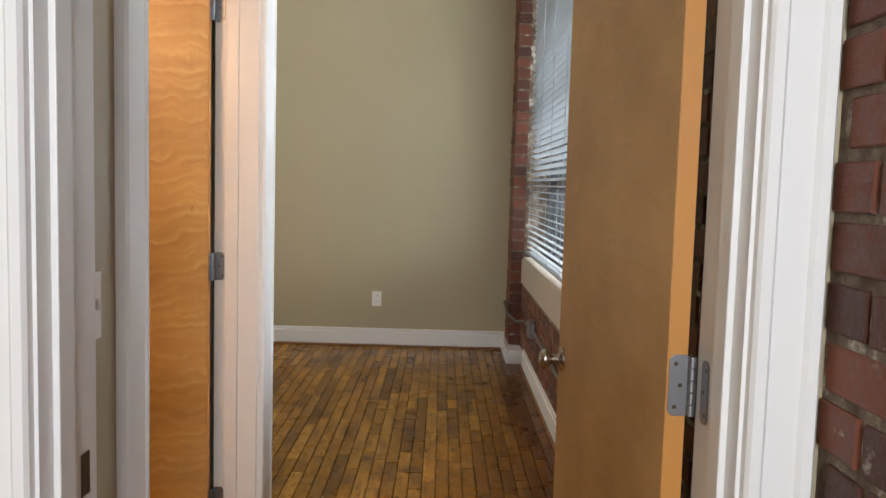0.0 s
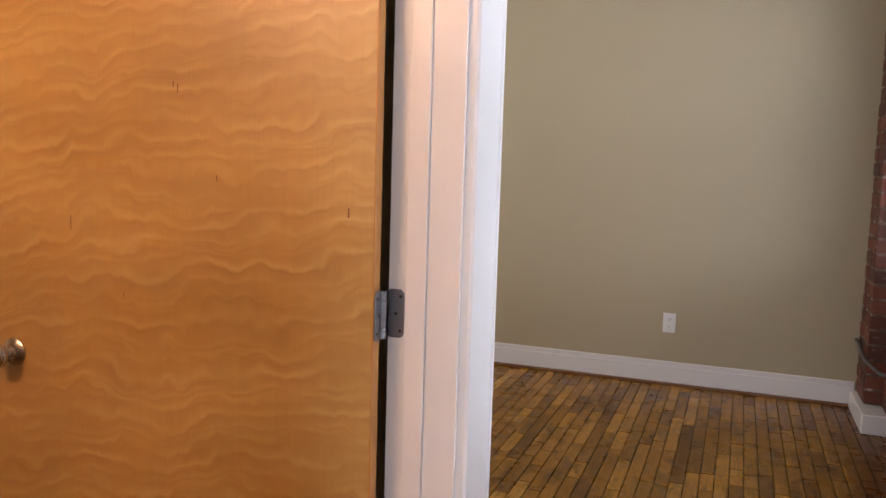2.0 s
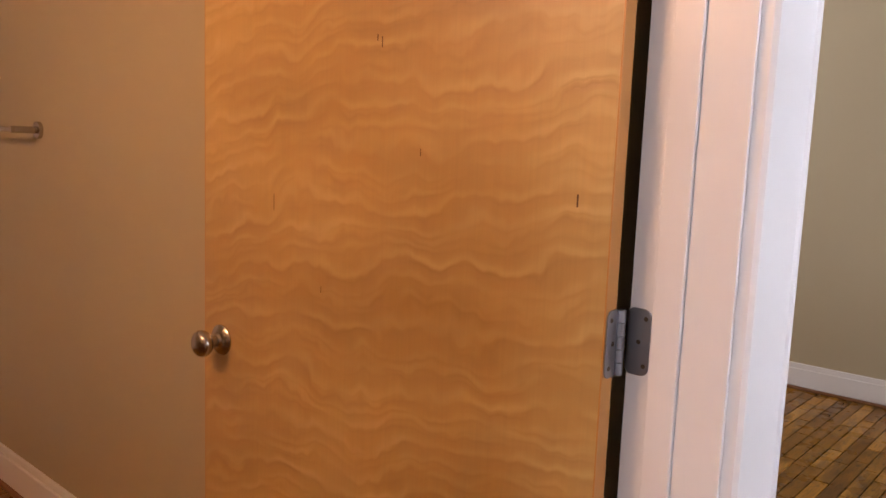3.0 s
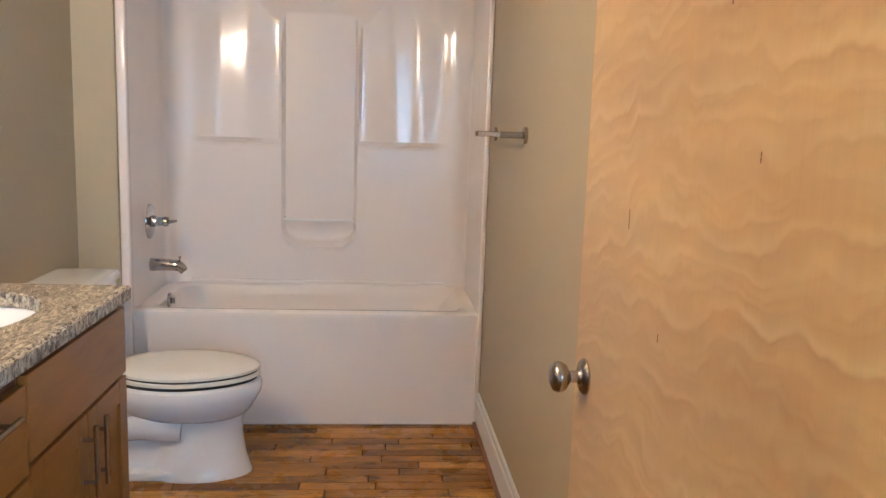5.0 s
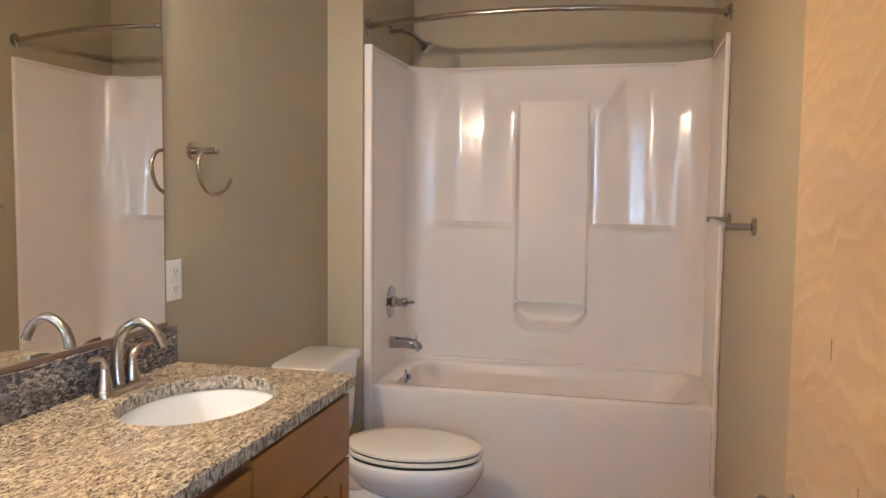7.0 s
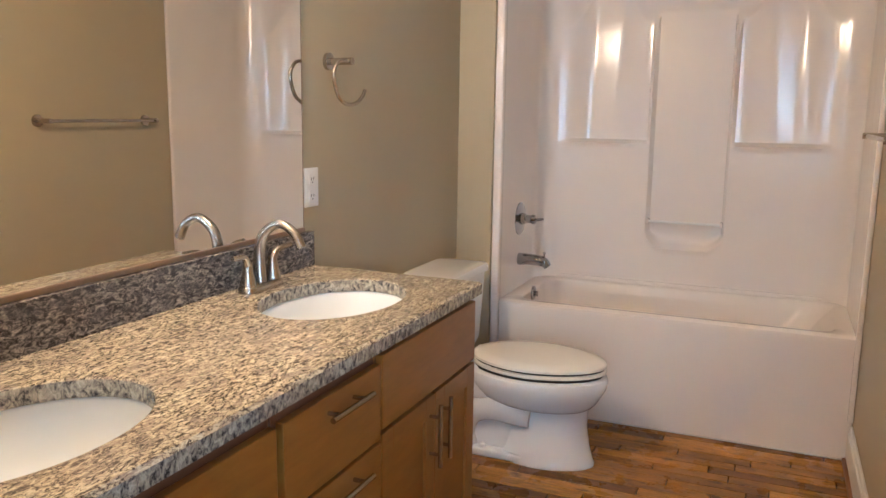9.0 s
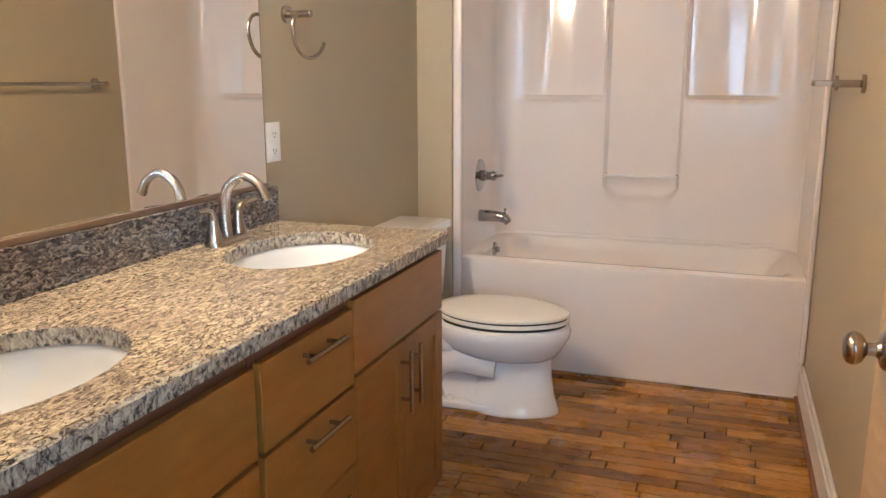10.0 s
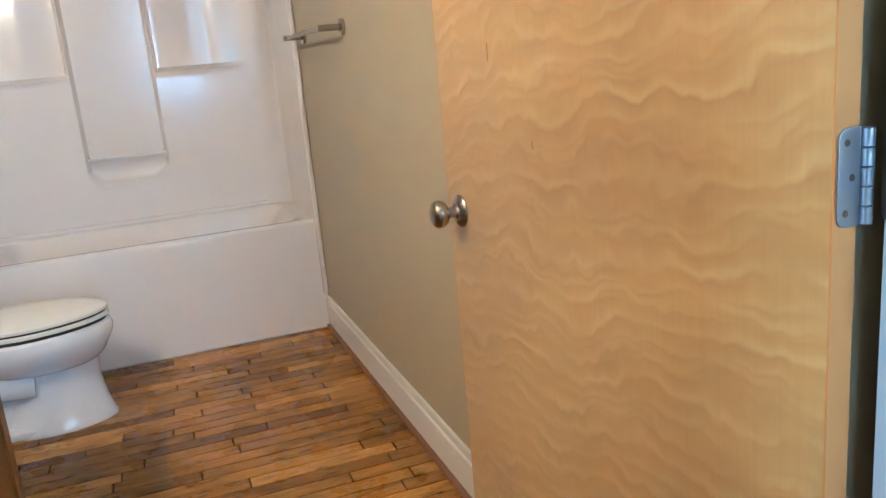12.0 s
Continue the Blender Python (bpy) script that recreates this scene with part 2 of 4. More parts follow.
SEATM, *_ = material("white_seat_plastic", 0.18, 0, (0.8, 0.78, 0.72))
PLATE, *_ = material("white_plate_plastic", 0.35, 0, (0.8, 0.79, 0.76))
SLOT, *_ = material("dark_slot", 0.8, 0, (0.03, 0.03, 0.03))
CHROME, *_ = material("polished_chrome", 0.07, 1, (0.4, 0.4, 0.42))
NICKEL, *_ = material("brushed_nickel", 0.26, 1, (0.44, 0.4, 0.35))
STEEL, *_ = material("satin_steel_hinge", 0.4, 1, (0.3, 0.31, 0.33))
MIRROR, *_ = material("mirror_silver", 0.01, 1, (0.9, 0.91, 0.9))
BLIND, *_ = material("white_blind_slat", 0.35, 0, (0.35, 0.38, 0.4))
BLACKM, *_ = material("black_window_frame", 0.4, 0, (0.02, 0.022, 0.025))
BRONZE, *_ = material("brown_bronze_channel", 0.3, 0.7, (0.27, 0.2, 0.15))
BRASS, *_ = material("dark_bronze_strike", 0.4, 0.8, (0.12, 0.09, 0.06))
GLASS, *_ = material("window_glass", 0.0, 0, (1, 1, 1))
GLASS.node_tree.nodes["Principled BSDF"].inputs["Transmission Weight"].default_value = 1
FROST, fn, fl, fb = material("frosted_lamp_glass", 0.4, 0, (0.9, 0.86, 0.78))
fb.inputs["Emission Color"].default_value = (1, 0.64, 0.36, 1)
fb.inputs["Emission Strength"].default_value = 4


# mesh helpers
def thing(name, loc, label, category, group="", kind=""):
    e = new(name)
    e.location = loc
    return tagged(e, label, category, group, kind)


def root_loc(ob):
    p = Vector((0, 0, 0))
    while ob is not None:
        p += Vector(ob.location)
        ob = ob.parent
    return p


def part(name, bm, mat, parent=None, label="", smooth=False, kind=""):
    """One mesh from a bmesh given in world metres, under its parent."""
    me = bpy.data.meshes.new(name)
    if parent is not None:
        bm.transform(Matrix.Translation(-root_loc(parent)))
    bmesh.ops.recalc_face_normals(bm, faces=bm.faces)
    bm.to_mesh(me)
    bm.free()
    for m in mat if isinstance(mat, (list, tuple)) else (mat,):
        me.materials.append(m)
    if smooth:
        for p in me.polygons:
            p.use_smooth = True
        me.set_sharp_from_angle(angle=radians(38))
    ob = new(name, me)
    ob.parent = parent
    return tagged(ob, label, kind=kind)


def box(x0, x1, y0, y1, z0, z1, bevel=0.0, seg=2, bm=None):
    b = bmesh.new()
    bmesh.ops.create_cube(b, size=1)
    b.transform(Matrix.Translation(((x0 + x1) / 2, (y0 + y1) / 2, (z0 + z1) / 2)) @ Matrix.Diagonal((x1 - x0, y1 - y0, z1 - z0, 1)))
    if bevel:
        bmesh.ops.bevel(b, geom=b.edges[:], offset=bevel, segments=seg, affect="EDGES", profile=0.5)
    return merge(bm, b)


def merge(bm, b):
    if bm is None:
        return b
    me = bpy.data.meshes.new("tmp")
    b.to_mesh(me)
    b.free()
    bm.from_mesh(me)
    bpy.data.meshes.remove(me)
    return bm


def lathe(profile, origin, axis="z", seg=32, bm=None):
    """Turned shape: profile of (radius, height) along an axis."""
    b = bmesh.new()
    rings = []
    for r, h in profile:
        rings.append([b.verts.new((r * math.cos(2 * math.pi * k / seg), r * math.sin(2 * math.pi * k / seg), h)) for k in range(seg)])
    for p, q in zip(rings, rings[1:]):
        for k in range(seg):
            b.faces.new((p[k], p[(k + 1) % seg], q[(k + 1) % seg], q[k]))
    b.faces.new(rings[0][::-1])
    b.faces.new(rings[-1])
    turn = {"z": Matrix.Identity(4), "x": Matrix.Rotation(radians(90), 4, "Y"), "-x": Matrix.Rotation(radians(-90), 4, "Y"),
            "y": Matrix.Rotation(radians(-90), 4, "X"), "-y": Matrix.Rotation(radians(90), 4, "X")}[axis]
    b.transform(Matrix.Translation(origin) @ turn)
    return merge(bm, b)


def tube(points, radii, seg=14, bm=None, caps=True):
    """A round tube along points."""
    b = bmesh.new()
    pts = [Vector(p) for p in points]
    if isinstance(radii, (int, float)):
        radii = [radii] * len(pts)
    rings, up = [], None
    for k, p in enumerate(pts):
        d = (pts[min(k + 1, len(pts) - 1)] - pts[max(k - 1, 0)]).normalized()
        if up is None:
            up = d.orthogonal().normalized()
        up = (up - d * up.dot(d)).normalized()
        side = d.cross(up)
        rings.append([b.verts.new(p + radii[k] * (math.cos(a) * up + math.sin(a) * side)) for a in (2 * math.pi * j / seg for j in range(seg))])
    for p, q in zip(rings, rings[1:]):
        for j in range(seg):
            b.faces.new((p[j], p[(j + 1) % seg], q[(j + 1) % seg], q[j]))
    if caps:
        b.faces.new(rings[0][::-1])
        b.faces.new(rings[-1])
    return merge(bm, b)


def arc(points, n=8):
    """Smooth path through points (Catmull-Rom)."""
    p = [Vector(q) for q in points]
    p = [p[0] * 2 - p[1]] + p + [p[-1] * 2 - p[-2]]
    out = []
    for k in range(1, len(p) - 2):
        for j in range(n):
            t = j / n
            a, b_, c, d = p[k - 1:k + 3]
            out.append(0.5 * (2 * b_ + (c - a) * t + (2 * a - 5 * b_ + 4 * c - d) * t * t + (3 * b_ - a - 3 * c + d) * t ** 3))
    out.append(p[-2])
    return out


def loft(rings, bm=None, cap=(True, True)):
    b = bmesh.new()
    vs = [[b.verts.new(p) for p in r] for r in rings]
    n = len(vs[0])
    for p, q in zip(vs, vs[1:]):
        for j in range(n):
            b.faces.new((p[j], p[(j + 1) % n], q[(j + 1) % n], q[j]))
    if cap[0]:
        b.faces.new(vs[0][::-1])
    if cap[1]:
        b.faces.new(vs[-1])
    return merge(bm, b)


def structure(name, bm, mat, label="", category="", smooth=False):
    return tagged(part(name, bm, mat, None, label, smooth), category=category, kind="structure")


# plan
BX0, BX1 = -4.5, -0.775      # bathroom, back of the tub to the door wall
BY0, BY1 = 0.931, 2.635        # bathroom, mirror wall to towel bar wall
WX = -0.65                    # bedroom face of the bathroom door wall
NEAR, FAR = 1.56, 2.66        # bathroom doorway
PY0, PY1 = 0.90, 1.075         # hall partition
DX0, DX1 = -0.54, 0.445      # bedroom doorway
BRX = 0.65                    # brick wall
BEDY = 6.24                   # far wall of the bedroom
TUBX = -3.71
CEILZ, BCEIL = 3.4, 2.75
WIN0, WIN1, WINZ0, WINZ1 = 2.0, 5.92, 0.8, 3.1
DOORH = 2.15

# shell
floor_thing = structure("floor", box(-4.62, 1.1, -2.2, 6.7, -0.12, -0.014), GAP, "worn honey-brown maple strip floorboards with dark stains", "floor")
structure("wall_bedroom_far", box(-3.7, 1.1, BEDY, BEDY + 0.12, -0.01, CEILZ), WALL, "greige painted bedroom wall, plain and smooth", "wall")
# opening left in the unseen wall for the added fill lamp
wl_ = box(-3.82, -3.7, 2.83, 3.5, -0.01, CEILZ)
box(-3.82, -3.7, 5.5, BEDY, -0.01, CEILZ, bm=wl_)
box(-3.82, -3.7, 3.5, 5.5, -0.01, 0.9, bm=wl_)
box(-3.82, -3.7, 3.5, 5.5, 2.7, CEILZ, bm=wl_)
structure("wall_bedroom_left", wl_, WALL, "greige painted bedroom side wall", "wall")
structure("wall_bathroom_right", box(-4.62, -0.835, BY1, 2.862, -0.01, CEILZ), WALL, "greige painted wall between bathroom and bedroom", "wall")
wc = box(-0.8, WX - 0.003, FAR + 0.021, 2.862, -0.01, CEILZ)
box(-0.835, -0.8, 2.8, 2.862, -0.01, CEILZ, bm=wc)
box(-0.835, -0.8, BY1, 2.8, DOORH, CEILZ, bm=wc)
structure("wall_bathroom_corner", wc, WALL, "greige painted end of the wall beside the bathroom doorway", "wall")
structure("wall_bathroom_mirror", box(-4.62, BX1, BY0 - 0.12, BY0, -0.01, CEILZ), WALL, "greige painted wall behind the vanity mirror", "wall")
structure("wall_tub_end", box(-4.5, -3.675, BY0, 1.096, -0.01, BCEIL), WALL, "narrow greige wall that closes the tub alcove", "wall")
structure("wall_tub_back", box(-4.62, -4.5, BY0, BY1, -0.01, CEILZ), WALL, "greige painted wall behind the bathtub", "wall")
structure("wall_bathroom_door_near", box(BX1, WX, PY1 - 0.15, NEAR - 0.02, -0.01, CEILZ), WALL, "greige painted wall beside the bathroom doorway", "wall")
structure("wall_bathroom_door_head", box(BX1, WX, NEAR - 0.02, FAR + 0.021, DOORH + 0.02, CEILZ), WALL, "greige painted wall above the bathroom doorway", "wall")
structure("wall_hall_left_piece", box(WX, DX0 - 0.02, PY0, PY1, -0.01, CEILZ), WALL, "greige painted wall piece beside the bedroom doorway", "wall")
structure("wall_hall_right_piece", box(DX1 + 0.02, 0.57, PY0, PY1, -0.01, CEILZ), WALL, "greige painted wall piece between doorway and brick", "wall")
structure("wall_hall_head", box(DX0 - 0.02, DX1 + 0.02, PY0, PY1, DOORH + 0.02, CEILZ), WALL, "greige painted wall above the bedroom doorway", "wall")
structure("wall_hall_back", box(-1.9, 1.1, -2.12, -2.0, -0.01, CEILZ), WALL, "plain wall that closes the hall", "wall")
structure("wall_hall_left", box(-1.9, -1.78, -2.0, BY0 - 0.12, -0.01, CEILZ), WALL, "plain wall on the hall side", "wall")
structure("ceiling", box(-4.62, 1.1, -2.2, 6.7, CEILZ, CEILZ + 0.1), CEIL, "white painted high ceiling", "ceiling")
structure("ceiling_bathroom", box(-4.5, BX1, BY0, BY1, BCEIL, BCEIL + 0.1), CEIL, "white painted bathroom ceiling", "ceiling")

# brick outer wall: mortar core behind the bricks
BD = 0.34
core = box(BRX + 0.005, BRX + BD, PY1, WIN0, -0.01, CEILZ)
box(BRX + 0.005, BRX + BD, WIN0, WIN1, -0.01, WINZ0 - 0.05, bm=core)
box(BRX + 0.005, BRX + BD, WIN0, WIN1, WINZ1, CEILZ, bm=core)
box(BRX + 0.005, BRX + BD, WIN1, BEDY, -0.01, CEILZ, bm=core)
box(0.562, BRX + BD, -2.0, PY1 - 0.002, -0.01, CEILZ, bm=core)
box(0.567, BRX + 0.01, WIN1 + 0.008, BEDY, 0.106, CEILZ, bm=core)
brick_wall = structure("wall_brick", core, MORTAR, "old red brick outer wall with pale messy mortar", "wall")


def casing(name, x0, x1, y0, y1, z0, z1, label="white painted moulded door casing"):
    """A casing board; the upright ones have a raised outer band and an inner bead along them."""
    bm = None
    if z1 - z0 < 1:
        bm = box(x0, x1, y0, y1, z0, z1, 0.004)
    elif x1 - x0 < y1 - y0:
        p = ((x0, y0), (x0, y1), (x1, y1), (x1 + 0.004, y1 - 0.009), (x1 + 0.004, y1 - 0.02), (x1, y1 - 0.024), (x1, y0 + 0.026), (x1 + 0.007, y0 + 0.02), (x1 + 0.007, y0 + 0.005), (x1, y0))
    else:
        p = ((x0, y1), (x1, y1), (x1, y0), (x1 - 0.005, y0 - 0.007), (x1 - 0.02, y0 - 0.007), (x1 - 0.026, y0), (x0 + 0.026, y0), (x0 + 0.02, y0 - 0.007), (x0 + 0.005, y0 - 0.007), (x0, y0))
    bm = bm or loft([[(x, y, z) for x, y in p] for z in (z0, z1)])
    return structure(name, bm, TRIM, label, "trim")


# bathroom doorway: jambs, stops, casings
def frame_x(prefix, x0, x1, ya, yb):
    """Jambs and stops of a doorway in a wall that runs along y."""
    structure(prefix + "_jamb_far", box(x0, x1, yb, yb + 0.02, 0, DOORH), TRIM, "white painted door jamb", "jamb")
    structure(prefix + "_jamb_near", box(x0, x1, ya - 0.02, ya, 0, DOORH), TRIM, "white painted door jamb", "jamb")
    structure(prefix + "_jamb_head", box(x0, x1, ya - 0.02, yb + 0.02, DOORH, DOORH + 0.02), TRIM, "white painted head jamb", "jamb")


frame_x("bath_door", -0.8, -0.645, NEAR, FAR)
bs = box(-0.758, -0.714, FAR - 0.013, FAR, 0, DOORH, 0.002)
box(-0.7135, -0.643, FAR - 0.006, FAR, 0, DOORH, 0.0015, bm=bs)
structure("bath_door_stop_far", bs, TRIM, "white painted door stop", "trim")
structure("bath_door_stop_near", box(-0.728, -0.655, NEAR, NEAR + 0.011, 0, DOORH, 0.002), TRIM, "white painted door stop", "trim")
casing("bath_casing_far", -0.649, -0.628, FAR + 0.006, 2.858, 0, DOORH + 0.1)
casing("bath_casing_near", -0.649, -0.628, NEAR - 0.137, NEAR - 0.006, 0, DOORH + 0.1)
casing("bath_casing_head", -0.649, -0.628, NEAR - 0.137, 2.858, DOORH + 0.1, DOORH + 0.2)
# bedroom doorway
structure("bedroom_jamb_left", box(DX0 - 0.02, DX0, PY0 - 0.005, PY1 + 0.005, 0, DOORH), TRIM, "white painted door jamb", "jamb")
structure("bedroom_jamb_right", box(DX1, DX1 + 0.02, PY0 - 0.005, PY1 + 0.005, 0, DOORH), TRIM, "white painted door jamb", "jamb")
structure("bedroom_jamb_head", box(DX0 - 0.02, DX1 + 0.02, PY0 - 0.005, PY1 + 0.005, DOORH, DOORH + 0.02), TRIM, "white painted head jamb", "jamb")
structure("bedroom_stop_left", box(DX0, DX0 + 0.011, PY0 + 0.035, PY0 + 0.085, 0, DOORH, 0.002), TRIM, "white painted door stop", "trim")
structure("bedroom_stop_right", box(DX1 - 0.011, DX1, PY0 + 0.035, PY0 + 0.085, 0, DOORH, 0.002), TRIM, "white painted door stop", "trim")
casing("bedroom_casing_left", DX0 - 0.115, DX0 - 0.006, PY0 - 0.02, PY0, 0, DOORH + 0.1)
casing("bedroom_casing_right", DX1 + 0.006, 0.547, PY0 - 0.02, PY0, 0, DOORH + 0.1)
casing("bedroom_casing_head", DX0 - 0.115, 0.555, PY0 - 0.02, PY0, DOORH + 0.1, DOORH + 0.2)


def baseboard(name, pts, h=0.15, label="white painted baseboard with a moulded top"):
    """Baseboard along one straight run; pts: two ends at the wall, and the way out of the wall."""
    (xa, ya), (xb, yb), (nx, ny) = pts
    bm = None
    x = sorted((xa, xb, xa + nx * 0.03, xb + nx * 0.03))
    y = sorted((ya, yb, ya + ny * 0.03, yb + ny * 0.03))
    sh = box(x[0] + 0.001, x[-1], y[0] + 0.001, y[-1], 0.0005, 0.016, 0.005, 2)
    structure("shoe_moulding", sh, SHOE, "red-brown varnished shoe moulding along the floor", "trim")
    for d, z0, z1 in ((0.016, 0.017, h - 0.03), (0.011, h - 0.03, h)):
        x = sorted((xa, xb, xa + nx * d, xb + nx * d))
        y = sorted((ya, yb, ya + ny * d, yb + ny * d))
        bm = box(x[0], x[-1], y[0], y[-1], z0, z1, 0.003, 1, bm)
    return structure(name, bm, TRIM, label, "baseboard")


baseboard("baseboard_bedroom_far", ((-3.7, BEDY), (0.555, BEDY), (0, -1)))
baseboard("baseboard_bedroom_partition", ((-3.7, 2.862), (WX - 0.003, 2.862), (0, 1)))
baseboard("baseboard_brick", ((BRX, 1.06), (BRX, WIN1 - 0.35), (-1, 0)))
baseboard("baseboard_bath_right", ((TUBX + 0.002, BY1), (-1.3, BY1), (0, -1)))
structure("plinth_pier", box(0.53, 0.66, 5.71, BEDY - 0.03, 0, 0.104, 0.006), TRIM, "white painted boxed plinth at the brick pier", "trim")


def rrect(x0, x1, y0, y1, r, z, n=7):
    pts = []
    for cx, cy, a0 in ((x1 - r, y1 - r, 0), (x0 + r, y1 - r, 90), (x0 + r, y0 + r, 180), (x1 - r, y0 + r, 270)):
        for k in range(n + 1):
            a = radians(a0 + 90 * k / n)
            pts.append((cx + r * math.cos(a), cy + r * math.sin(a), z))
    return pts


# doors
def at(m, bm):
    bm.transform(m)
    return bm


def hinge(parent, m, z, jamb):
    """A butt hinge: leaf on the door edge, leaf on the jamb, barrel with its knuckle joints."""
    h = tagged(new("hinge"), "satin steel butt hinge")
    h.parent = parent
    h.location = m @ Vector((0, 0, z)) - root_loc(parent)
    def plate(x0, x1, y0, y1, flat):
        rings = []
        for e, t in ((0.0006, 0), (0, 0.0004), (0, 0.0021), (0.0006, 0.0025)):
            pts = rrect(y0 + e, y1 - e, z - 0.051 + e, z + 0.051 - e, 0.012, 0)
            rings.append([(x0 + t, p[0], p[1]) if flat == "x" else (p[0], x0 + t, p[1]) for p in pts])
        return loft(rings)

    part("door_leaf", at(m, plate(-0.0032, 0, -0.04, -0.003, "x")), STEEL, h)
    jx0, jx1, jy0, jy1 = jamb
    if jx1 - jx0 > jy1 - jy0:
        part("jamb_leaf", plate(jy0 - 0.0006, 0, jx0, jx1, "y"), STEEL, h)
    else:
        part("jamb_leaf", plate(jx0 - 0.0006, 0, jy0, jy1, "x"), STEEL, h)
    sc = None
    for dz in (-0.036, 0, 0.036):
        if jx1 - jx0 > jy1 - jy0:
            sc = lathe(((0.0001, 0), (0.0038, 0), (0.003, 0.0008), (0.0001, 0.0006)), (jx1 - (0.008 if dz else 0.018), jy0 - 0.0005, z + dz), "-y", 10, sc)
        else:
            sc = lathe(((0.0001, 0), (0.0038, 0), (0.003, 0.0008), (0.0001, 0.0006)), (jx0 - 0.0005, jy0 + (0.008 if dz else 0.018), z + dz), "-x", 10, sc)
    part("jamb_screws", sc, BRASS, h)
    bm = None
    for k in range(5):
        bm = lathe(((0.006, 0), (0.0072, 0.001), (0.0072, 0.0185), (0.006, 0.0195)), m @ Vector((-0.005, -0.04, z - 0.05 + 0.02 * k)), "z", 14, bm)
    part("barrel", bm, STEEL, h, smooth=True)
    bm = None
    for dz in (-0.036, 0, 0.036):
        bm = at(m, lathe(((0.0001, 0), (0.0038, 0), (0.003, 0.0012), (0.0001, 0.0008)), (-0.0032, -0.014 if dz else -0.022, z + dz), "-x", 10)) if bm is None else merge(bm, at(m, lathe(((0.0001, 0), (0.0038, 0), (0.003, 0.0012), (0.0001, 0.0008)), (-0.0032, -0.014 if dz else -0.022, z + dz), "-x", 10)))
    part("hinge_screws", bm, BRASS, h)
    return h


def door(name, m, length, face, label, jamb, knob_z=0.862, top=2.135):
    d = thing(name, m.translation, label, "door")
    part("leaf", at(m, box(0.002, length - 0.002, -0.034, 0, 0.012, top, 0.0008, 1)), face, d)
    part("hinge_edge", at(m, box(0.0, 0.0025, -0.0335, -0.0005, 0.012, top)), EDGE, d, "orange maple edge band")
    part("lock_edge", at(m, box(length - 0.0025, length, -0.0335, -0.0005, 0.012, top)), EDGE, d, "orange maple edge band")
    part("latch_plate", at(m, box(length - 0.001, length + 0.001, -0.029, -0.005, knob_z - 0.028, knob_z + 0.028)), NICKEL, d)
    for side, nm in ((1, "knob"), (-1, "back_knob")):
        o = Vector((length - 0.062, 0 if side > 0 else -0.034, knob_z))
        k = None
        prof = ((0.0001, 0.0), (0.034, 0.0), (0.034, 0.003), (0.029, 0.008), (0.016, 0.011), (0.0125, 0.016))
        prof2 = ((0.0115, 0.01), (0.0115, 0.03), (0.016, 0.033), (0.024, 0.038), (0.0285, 0.046), (0.029, 0.053), (0.026, 0.06), (0.018, 0.065), (0.0001, 0.067))
        if side < 0:
            prof2 = tuple((r, h * 0.3) for r, h in prof2)
        ax = "y" if side > 0 else "-y"
        kb = tagged(new(nm), "brushed nickel door knob")
        kb.parent = d
        kb.location = m @ o - root_loc(d)
        part("rose", at(m, lathe(prof, o, ax, 40)), NICKEL, kb, smooth=True)
        part("grip", at(m, lathe(prof2, o, ax, 40)), NICKEL, kb, smooth=True)
    for z in (0.152, 1.024, 1.94):
        hinge(d, m, z, jamb)
    return d


def plane_pose(x, y, x2, y2):
    return Matrix.Translation((x, y, 0)) @ Matrix.Rotation(math.atan2(y2 - y, x2 - x), 4, "Z")


BM = plane_pose(-0.803, 2.592, -1.78, 2.545)
door("bathroom_door", BM, 0.978, BIRCH, "open flush birch door with wavy figure and nickel knob, against the bathroom wall", (-0.803, -0.764, FAR - 0.0025, FAR + 0.001))
DM = plane_pose(0.395, 1.082, 0.367, 2.06)
door("bedroom_door", DM, 0.978, BIRCH_PLAIN, "open flush tan birch door with nickel knob, standing before the brick wall", (DX1 - 0.0025, DX1 + 0.001, 1.022, 1.052))
# small dark marks in the veneer
MARK, *_ = material("brown_veneer_mark", 0.7, 0, (0.13, 0.06, 0.02))
for mx, mz, w, h in ((0.455, 1.477, 0.003, 0.03), (0.466, 1.485, 0.003, 0.018), (0.055, 1.231, 0.004, 0.03), (0.742, 1.178, 0.002, 0.05), (0.6, 1.02, 0.0018, 0.02), (0.36, 1.29, 0.002, 0.02)):
    tagged(part("veneer_mark", at(BM, box(mx, mx + w * 0.7, 0.0004, 0.0009, mz - h * 0.32, mz + h * 0.32)), MARK, bpy.data.objects["bathroom_door"]))

structure("strike_plate", box(DX0, DX0 + 0.0025, 1.022, 1.05, 0.83, 0.9, 0.001, 1), BRASS, "dark bronze strike plate", "strike plate")
structure("strike_plate_bath", box(-0.785, -0.755, NEAR, NEAR + 0.002, 0.83, 0.9, 0.001, 1), NICKEL, "nickel strike plate", "strike plate")


